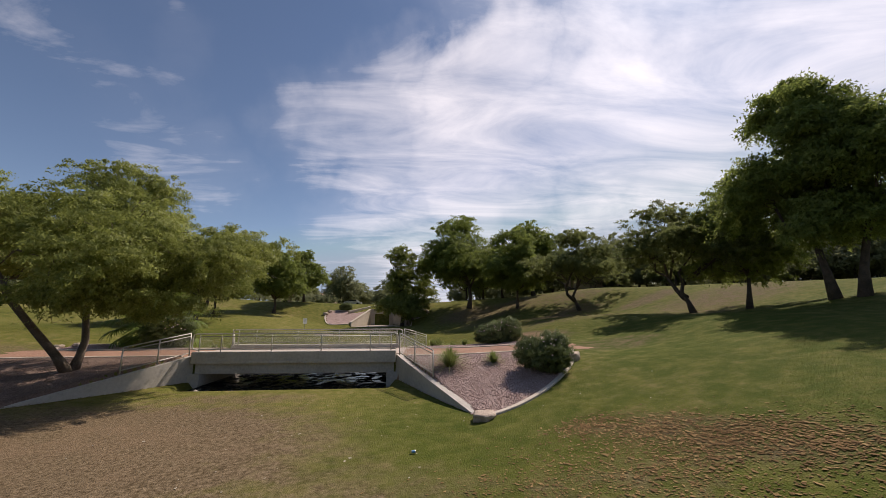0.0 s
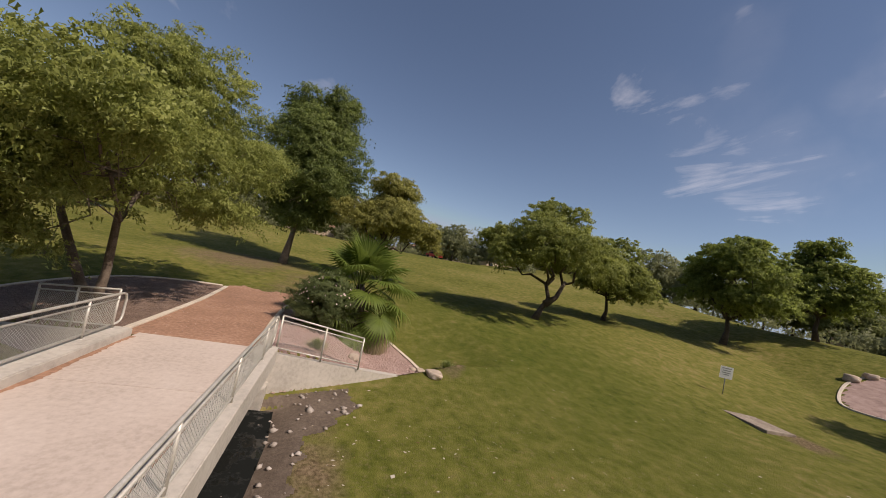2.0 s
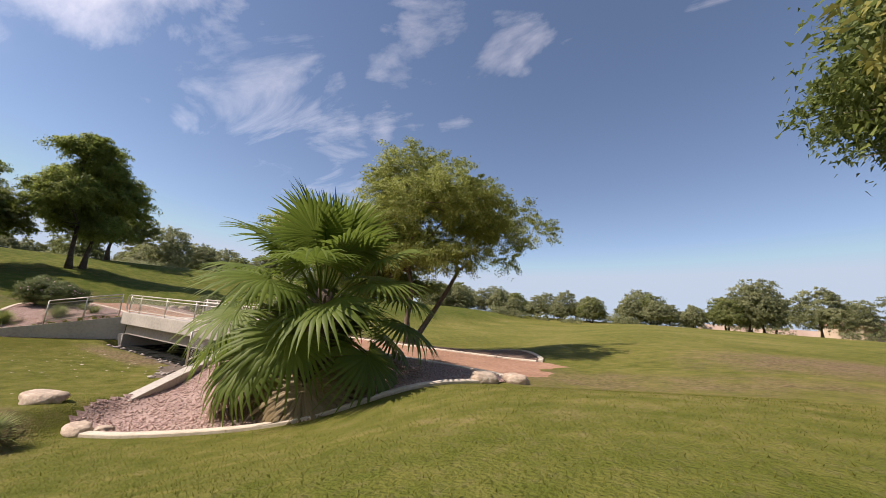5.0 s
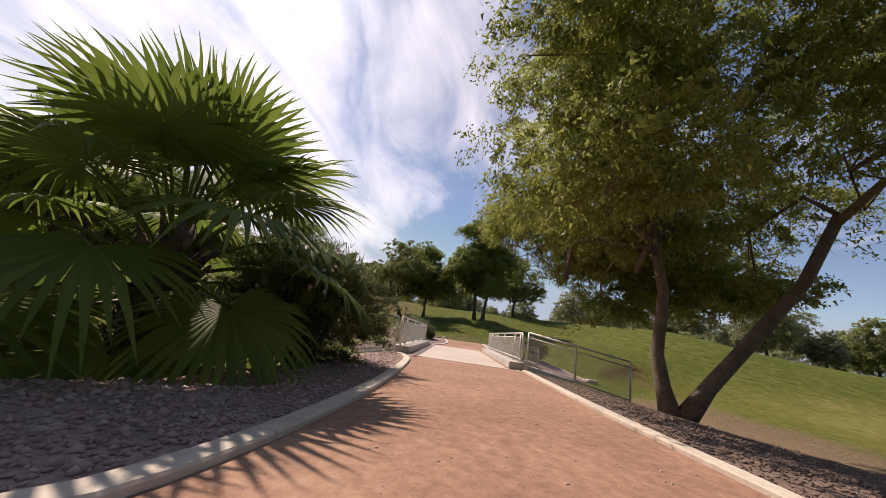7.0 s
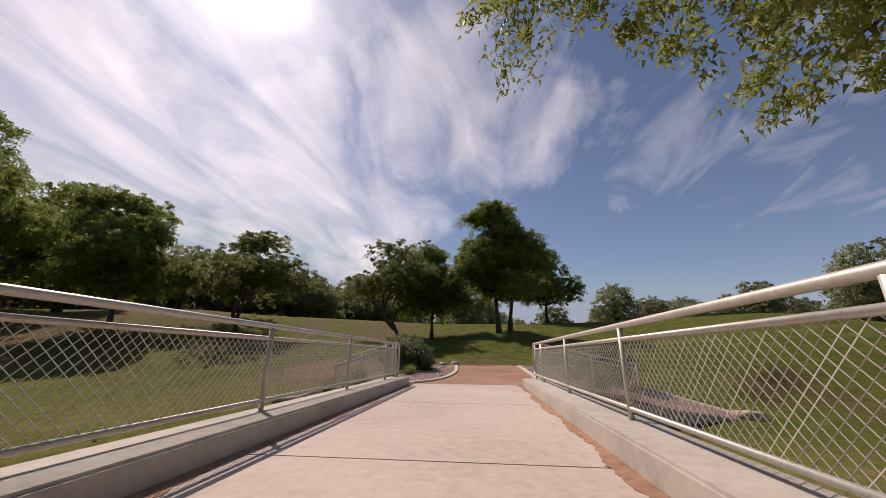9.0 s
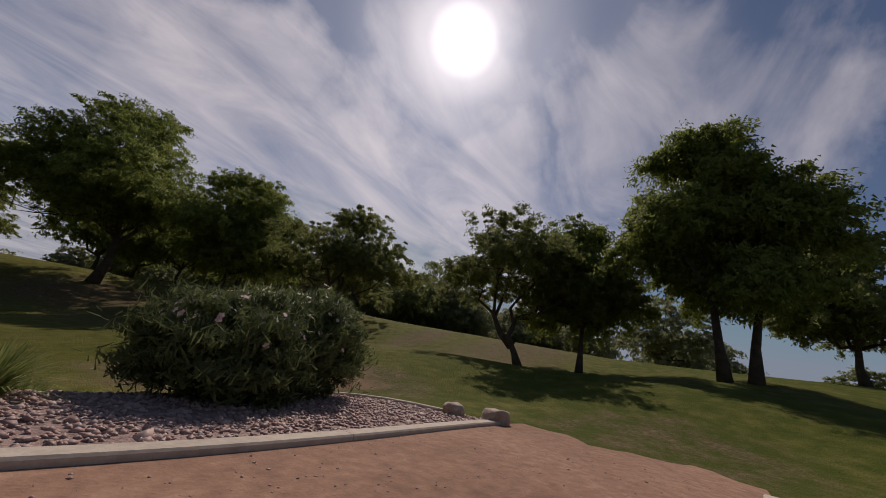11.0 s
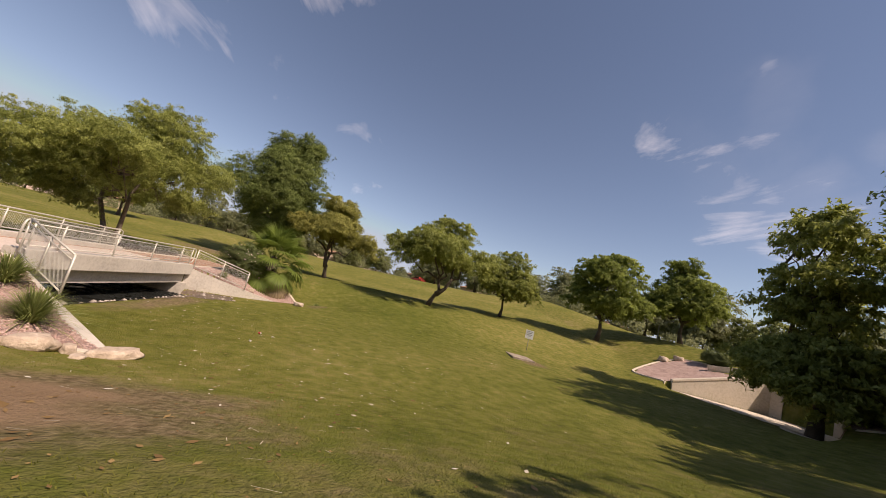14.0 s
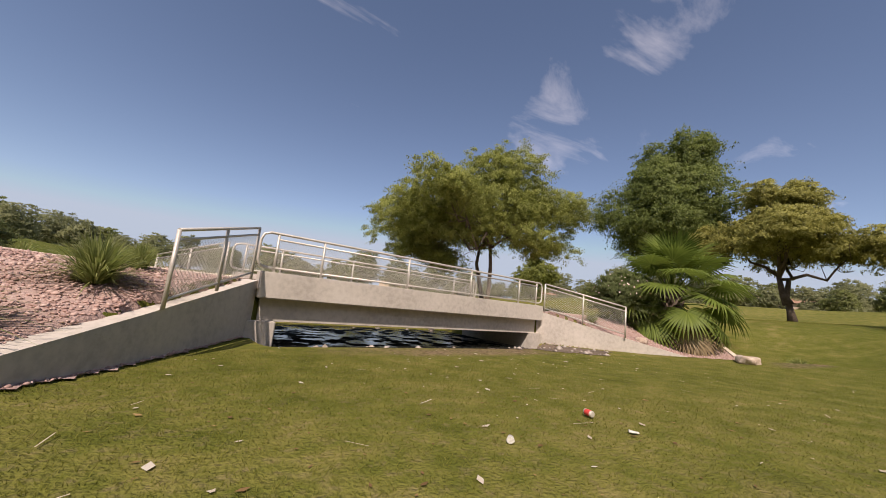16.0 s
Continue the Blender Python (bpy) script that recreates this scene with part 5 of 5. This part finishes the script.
scatter("fallen_leaves", 900, [(16, 9, 2, 2), (10, 9.5, 3, 2), (3, 9, 5, 3)], 0.024, BROWN, "dry brown leaves strewn over the lawn", "leaves", 133)
scatter("pale_scraps", 420, [(2, 9, 5, 4), (6, 10, 4, 3), (-2, 14, 6, 5), (0, 5, 3, 1.2), (4, -10, 5, 2)], 0.034, LITTER, "pale scraps and dead leaves lying on the lawn", "litter", 134)


def straws(count, spots, seed):
    """Dry grass straws and twigs lying on the lawn."""
    rng = np.random.default_rng(seed)
    s = np.array(spots, float)[rng.integers(0, len(spots), count)]
    x, y = s[:, 0] + rng.normal(size=count) * s[:, 2], s[:, 1] + rng.normal(size=count) * s[:, 3]
    ok = (np.abs(y) > 3.2) & ~np.any([inside(poly, x, y) for poly, _ in BEDS.values()], 0)
    x, y = x[ok], y[ok]
    a, L = rng.uniform(0, 6.28, len(x)), rng.uniform(0.03, 0.1, len(x))
    w = rng.uniform(0.0025, 0.005, len(x))
    rows = []
    for p, q, up in ((-1, -1, 0.015), (-1, 1, 0.015), (1, 1, 0.03), (1, -1, 0.03)):
        px, py = x + np.cos(a) * L * p - np.sin(a) * w * q, y + np.sin(a) * L * p + np.cos(a) * w * q
        rows.append(np.stack([px, py, height(px, py) + up], -1))
    v = np.stack(rows, 1).reshape(-1, 3)
    return tagged(soup("dry_straws", v, np.arange(len(v)).reshape(-1, 4), LITTER), "dry pale straws and twigs strewn over the lawn", "litter", kind="stuff")


straws(230, [(4, 9, 5, 3), (9, 10, 4, 3), (0, 13, 6, 4), (13, 9, 3, 3)], 135)
for px0, px1 in ((-15.5, -5.4), (5.4, 13.6)):
    stones("path_pebbles", [(px0, -1.8), (px1, -1.8), (px1, 1.1), (px0, 1.1)], 900, 0.009, STONES, "small loose pebbles on the granite footpath", 79, 0.02)
scatter("fallen_leaves", 420, [(-11, -0.6, 2.5, 0.9), (-8, -1.2, 2, 0.5), (-6, -1.4, 2.0, 0.2), (9, -0.5, 2, 0.9)], 0.02, BROWN, "dry brown leaves blown over the footpath", "leaves", 136)


def can(x, y, turn, colour_mat, label):
    t = thing("drink_can", label, "can", "litter on the lawn", at=(x, y, float(height(x, y)) + 0.05), turn=turn)
    bm = bmesh.new()
    tube(bm, [(-0.06, 0, 0), (-0.052, 0, 0), (0.052, 0, 0), (0.06, 0, 0)], [0.024, 0.033, 0.033, 0.026], 14)
    part("can_body", bm, STEEL, t)
    bm = bmesh.new()
    tube(bm, [(-0.035, 0, 0), (0.035, 0, 0)], 0.0338, 14, cap=False)
    part("printed_band", bm, colour_mat, t)
    return t


BLUE = material("blue_print", (0.12, 0.3, 0.5), 0.35)
RED = material("red_print", (0.6, 0.06, 0.05), 0.4)
can(6.15, -11.05, 10, BLUE, "white and blue drink can lying on the grass")
can(2.8, 8.1, 70, RED, "red and silver drink can lying on the grass")


def paper_cup(x, y, turn, squash, label):
    """A trodden paper cup lying on its side, with a rolled rim."""
    bm = bmesh.new()
    tube(bm, [(-0.045, 0, 0), (-0.02, 0, 0.003), (0.01, 0, -0.002), (0.036, 0, 0), (0.039, 0, 0), (0.042, 0, 0)], [0.02, 0.022, 0.025, 0.027, 0.0295, 0.027], 16)
    for v in bm.verts:
        v.co.z *= squash * (1 + 0.25 * math.sin(60 * v.co.x + 40 * v.co.y))
        v.co.y *= 1.15
    ob = part("paper_cup", bm, PAPER)
    ob.matrix_world = pose(x, y, float(height(x, y)) + 0.027 * squash + 0.012, 0, 0, turn)
    return tagged(ob, label, "cup", "litter on the lawn")


PAPER = mottled("soiled_paper", [(0.42, 0.40, 0.35), (0.56, 0.54, 0.49), (0.66, 0.64, 0.6)], (12.0, 60.0), 0.85, 0.3, 90, 0.003)
paper_cup(4.2, 8.2, 40, 0.8, "crushed white paper cup lying on the grass")
paper_cup(2.9, 8.6, -60, 0.4, "crushed white paper cup lying on the grass")

# ---- distance: planting, walls and houses round the park ----
HOUSE = mottled("tan_stucco", [(0.42, 0.31, 0.23), (0.52, 0.40, 0.30), (0.58, 0.46, 0.36)], (0.3, 6.0), 0.9, 0.1, 30, 0.01)
ROOF = mottled("clay_roof", [(0.22, 0.12, 0.08), (0.32, 0.18, 0.12), (0.38, 0.23, 0.16)], (0.6, 9.0), 0.9, 0.4, 12, 0.05)
PINKWALL = mottled("pink_block_wall", [(0.46, 0.33, 0.28), (0.55, 0.41, 0.35), (0.62, 0.48, 0.41)], (0.3, 6.0), 0.9, 0.1, 30, 0.01)
GLASS_D = material("dark_window", (0.03, 0.035, 0.04), 0.15)

templates = []
# three of the four belt trees carry the haze-paled leaf colour
for k, (form, h, leaf) in enumerate(((ROUND, 7.0, LEAF_HAZED), (ROUND, 6.0, LEAF_C), (ROUND, 5.0, LEAF_HAZED), (TALL, 8.0, LEAF_HAZED))):
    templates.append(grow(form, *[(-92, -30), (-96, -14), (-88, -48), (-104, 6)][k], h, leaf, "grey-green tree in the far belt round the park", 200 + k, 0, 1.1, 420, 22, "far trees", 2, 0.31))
rng = np.random.default_rng(77)
belt = []
for az0, az1, r0, r1, n in ((150, 290, 95, 131, 110), (290, 335, 76, 110, 26), (335, 390, 70, 105, 30), (30, 75, 58, 95, 40), (38, 92, 54, 74, 18), (75, 150, 70, 130, 60)):
    for _ in range(n):
        belt.append((rng.uniform(az0, az1), rng.uniform(r0, r1)))
for i, (az, r) in enumerate(belt):
    a = radians(az)
    x, y = r * math.sin(a), r * math.cos(a)
    s = rng.uniform(0.95, 1.6)
    m = Matrix.LocRotScale((x, y, float(height(x, y)) - 0.08), Euler((0, 0, rng.uniform(0, 6.28))), (s, s, s * rng.uniform(0.85, 1.1)))
    copy_thing(templates[i % 4], m)


def house(az, r, w, d, h, turn, label):
    a = radians(az)
    x, y = r * math.sin(a), r * math.cos(a)
    t = thing("house", label, "house", "houses round the park", at=(x, y, float(height(x, y)) - 0.1), turn=turn)
    bm = bmesh.new()
    box(bm, (-w / 2, -d / 2, 0), (w / 2, d / 2, h))
    part("wall", bm, HOUSE, t)
    bm = bmesh.new()
    e, rh = 0.5, 1.5
    v = [bm.verts.new(q) for q in ((-w / 2 - e, -d / 2 - e, h), (w / 2 + e, -d / 2 - e, h), (w / 2 + e, d / 2 + e, h), (-w / 2 - e, d / 2 + e, h), (-w / 2 + d / 2, 0, h + rh), (w / 2 - d / 2, 0, h + rh))]
    for f in ((0, 1, 5, 4), (1, 2, 5), (2, 3, 4, 5), (3, 0, 4), (3, 2, 1, 0)):
        bm.faces.new([v[k] for k in f])
    part("roof", bm, ROOF, t)
    for k in range(3):
        for s in (-1, 1):
            bm = bmesh.new()
            cx = -w / 2 + w * (k + 0.5) / 3
            y0 = s * (d / 2 + 0.01)
            box(bm, (cx - 0.8, min(y0, y0 + s * 0.03), 1.0), (cx + 0.8, max(y0, y0 + s * 0.03), 2.2))
            part("window", bm, GLASS_D, t)
    return t


for k, (az, r, w, turn) in enumerate([(285, 128, 16, 100), (296, 122, 14, 115), (306, 118, 15, 125), (318, 124, 16, 130), (268, 110, 18, 90), (250, 118, 18, 70), (236, 122, 16, 60), (342, 92, 14, 160), (352, 98, 15, 170), (212, 128, 18, 30)]):
    house(az, r, w, 9, 3.0, turn, "single-storey tan stucco house with a low clay roof")


def long_wall(az0, az1, r, h, mat, label):
    bm = bmesh.new()
    n = 26
    for i in range(n):
        a0, a1 = radians(az0 + (az1 - az0) * i / n), radians(az0 + (az1 - az0) * (i + 1) / n)
        p0, p1 = (r * math.sin(a0), r * math.cos(a0)), (r * math.sin(a1), r * math.cos(a1))
        z = min(float(height(*p0)), float(height(*p1)))
        slab(bm, p0, p1, z + h, z + h, z - 0.5, 0.25)
    return tagged(part("boundary_wall", bm, mat), label, "wall", kind="structure")


long_wall(196, 292, 134, 1.7, PINKWALL, "low pink block wall along the far edge of the park")

shelter = thing("park_shelter", "brown park shelter building with a flat dark roof", "shelter", at=(39, 46, float(height(39, 46))), turn=30)
for q in ((-4, -2.5), (4, -2.5), (-4, 2.5), (4, 2.5)):
    bm = bmesh.new()
    box(bm, (q[0] - 0.2, q[1] - 0.2, -0.2), (q[0] + 0.2, q[1] + 0.2, 2.7), 0.02)
    part("pillar", bm, HOUSE, shelter)
bm = bmesh.new()
box(bm, (-3.6, -1.6, -0.2), (0.5, 2.2, 2.5), 0.02)
part("store_room", bm, HOUSE, shelter)
bm = bmesh.new()
box(bm, (-4.8, -3.2, 2.7), (4.8, 3.2, 3.05), 0.04)
part("roof", bm, ROOF, shelter)


def lamp_post(x, y, h):
    t = thing("street_lamp", "tall thin grey street lamp beside the far road", "lamp post", "street lamps", at=(x, y, float(height(x, y))))
    bm = bmesh.new()
    tube(bm, [(0, 0, -0.3), (0, 0, h), (0.3, 0, h + 0.25), (1.0, 0, h + 0.3)], [0.11, 0.07, 0.055, 0.05], 8)
    part("pole", bm, GREY, t)
    bm = bmesh.new()
    box(bm, (0.9, -0.14, h + 0.24), (1.6, 0.14, h + 0.38), 0.04)
    part("lamp_head", bm, GREY, t)


lamp_post(-22, 78, 9)
lamp_post(6, 74, 9)
lamp_post(-40, 66, 9)


def car(x, y, turn, mat, label):
    t = thing("parked_car", label, "car", "cars on the far road", at=(x, y, float(height(x, y)) + 0.02), turn=turn)
    bm = bmesh.new()
    prof = [(-2.2, 0.35), (-2.2, 0.85), (-1.3, 0.95), (-0.8, 1.42), (0.7, 1.45), (1.4, 0.98), (2.15, 0.85), (2.2, 0.35)]
    a = [bm.verts.new((px, -0.88, pz)) for px, pz in prof]
    b = [bm.verts.new((px, 0.88, pz)) for px, pz in prof]
    for k in range(len(prof)):
        j = (k + 1) % len(prof)
        bm.faces.new((a[k], a[j], b[j], b[k]))
    bm.faces.new(a[::-1])
    bm.faces.new(b)
    bmesh.ops.recalc_face_normals(bm, faces=bm.faces)
    part("car_body", bm, mat, t)
    for wx in (-1.35, 1.35):
        for wy in (-0.82, 0.82):
            bm = bmesh.new()
            tube(bm, [(wx, wy - 0.1, 0.33), (wx, wy + 0.1, 0.33)], 0.33, 14)
            part("wheel", bm, DARK, t)
    for s in (-1, 1):
        bm = bmesh.new()
        y0, y1 = sorted((s * 0.885, s * 0.9))
        box(bm, (-0.95, y0, 1.0), (0.95, y1, 1.36), 0.005)
        part("side_window", bm, GLASS_D, t)


SILVER = material("car_paint_silver", (0.6, 0.61, 0.62), 0.25, 0.4)
for k, (x, y, turn, mat, label) in enumerate([(54, 52, 70, WHITE, "white car parked by the far road"), (60, 36, 80, SILVER, "silver car parked by the far road"), (64, 20, 90, WHITE, "white car parked by the far road"), (66, 8, 95, SILVER, "silver car parked by the far road"),
                                              (-80, 25, 30, RED, "red car parked by the houses"), (-2, 70, 5, WHITE, "white car parked by the far road"), (-12, 71, 0, SILVER, "silver car parked by the far road"), (66, -4, 95, WHITE, "white car parked by the far road")]):
    car(x, y, turn, mat, label)

# low scrub closing the view under the far trees
srng = np.random.default_rng(88)
sv, sf, sn = [], [], []
for k in range(260):
    a = srng.uniform(0, 6.283)
    r = srng.uniform(92, 128) if 2.5 < a < 5.1 else srng.uniform(66, 100)
    sx, sy = r * math.sin(a), r * math.cos(a)
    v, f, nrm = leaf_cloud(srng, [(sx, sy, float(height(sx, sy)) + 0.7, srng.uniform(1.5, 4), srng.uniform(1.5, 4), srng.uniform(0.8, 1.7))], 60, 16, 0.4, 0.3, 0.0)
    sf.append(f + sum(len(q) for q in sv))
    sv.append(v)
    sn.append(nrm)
tagged(soup("far_scrub", np.concatenate(sv), np.concatenate(sf), LEAF_HAZED, normals=np.concatenate(sn)), "low scrub along the far edge of the park, haze painted into its grey-green", "scrub", kind="stuff")


# ---- grass blades over the lawn where the flight is low ----
def blades(count, x0, x1, y0, y1, seed):
    rng = np.random.default_rng(seed)
    x, y = rng.uniform(x0, x1, count), rng.uniform(y0, y1, count)
    edge = np.minimum(np.minimum((x - x0) / 6, (x1 - x) / 6), np.minimum((y - y0) / 2 + 0.4, (y1 - y) / 6))
    ok = ((np.abs(y) > 3.4) | (np.abs(x) > 16)) & (wear(x, y) + 0.35 * rng.random(count) < 0.6) & (rng.random(count) < edge)
    for poly, _ in BEDS.values():
        ok &= ~inside(poly, x, y)
    x, y = x[ok], y[ok]
    n = len(x)
    z = height(x, y) - 0.004
    a = rng.uniform(0, 6.28, n)
    h = rng.uniform(0.012, 0.036, n)
    w = rng.uniform(0.0025, 0.005, n)
    c, s = np.cos(a), np.sin(a)
    lean = rng.normal(0, 0.025, (n, 2))
    v = np.stack([np.stack([x - c * w, y - s * w, z], -1), np.stack([x + c * w, y + s * w, z], -1), np.stack([x + lean[:, 0], y + lean[:, 1], z + h], -1)], 1)
    return tagged(soup("lawn_blades", v.reshape(-1, 3), np.arange(3 * n).reshape(-1, 3), LAWN), "short blades of mown lawn grass", "grass", kind="stuff")


LAWN = leafy("lawn_blade", (0.105, 0.115, 0.02), (0.16, 0.165, 0.03), (0.28, 0.25, 0.08), 0.45)
LAWN.node_tree.nodes["Principled BSDF"].inputs["Specular IOR Level"].default_value = 0.08
blades(420000, -15, 22, 3, 22, 301)
blades(150000, -1, 9.5, 3.3, 10.5, 304)
blades(150000, -26, -5, 3, 19, 302)
blades(190000, -12, 20, -20, -4, 303)
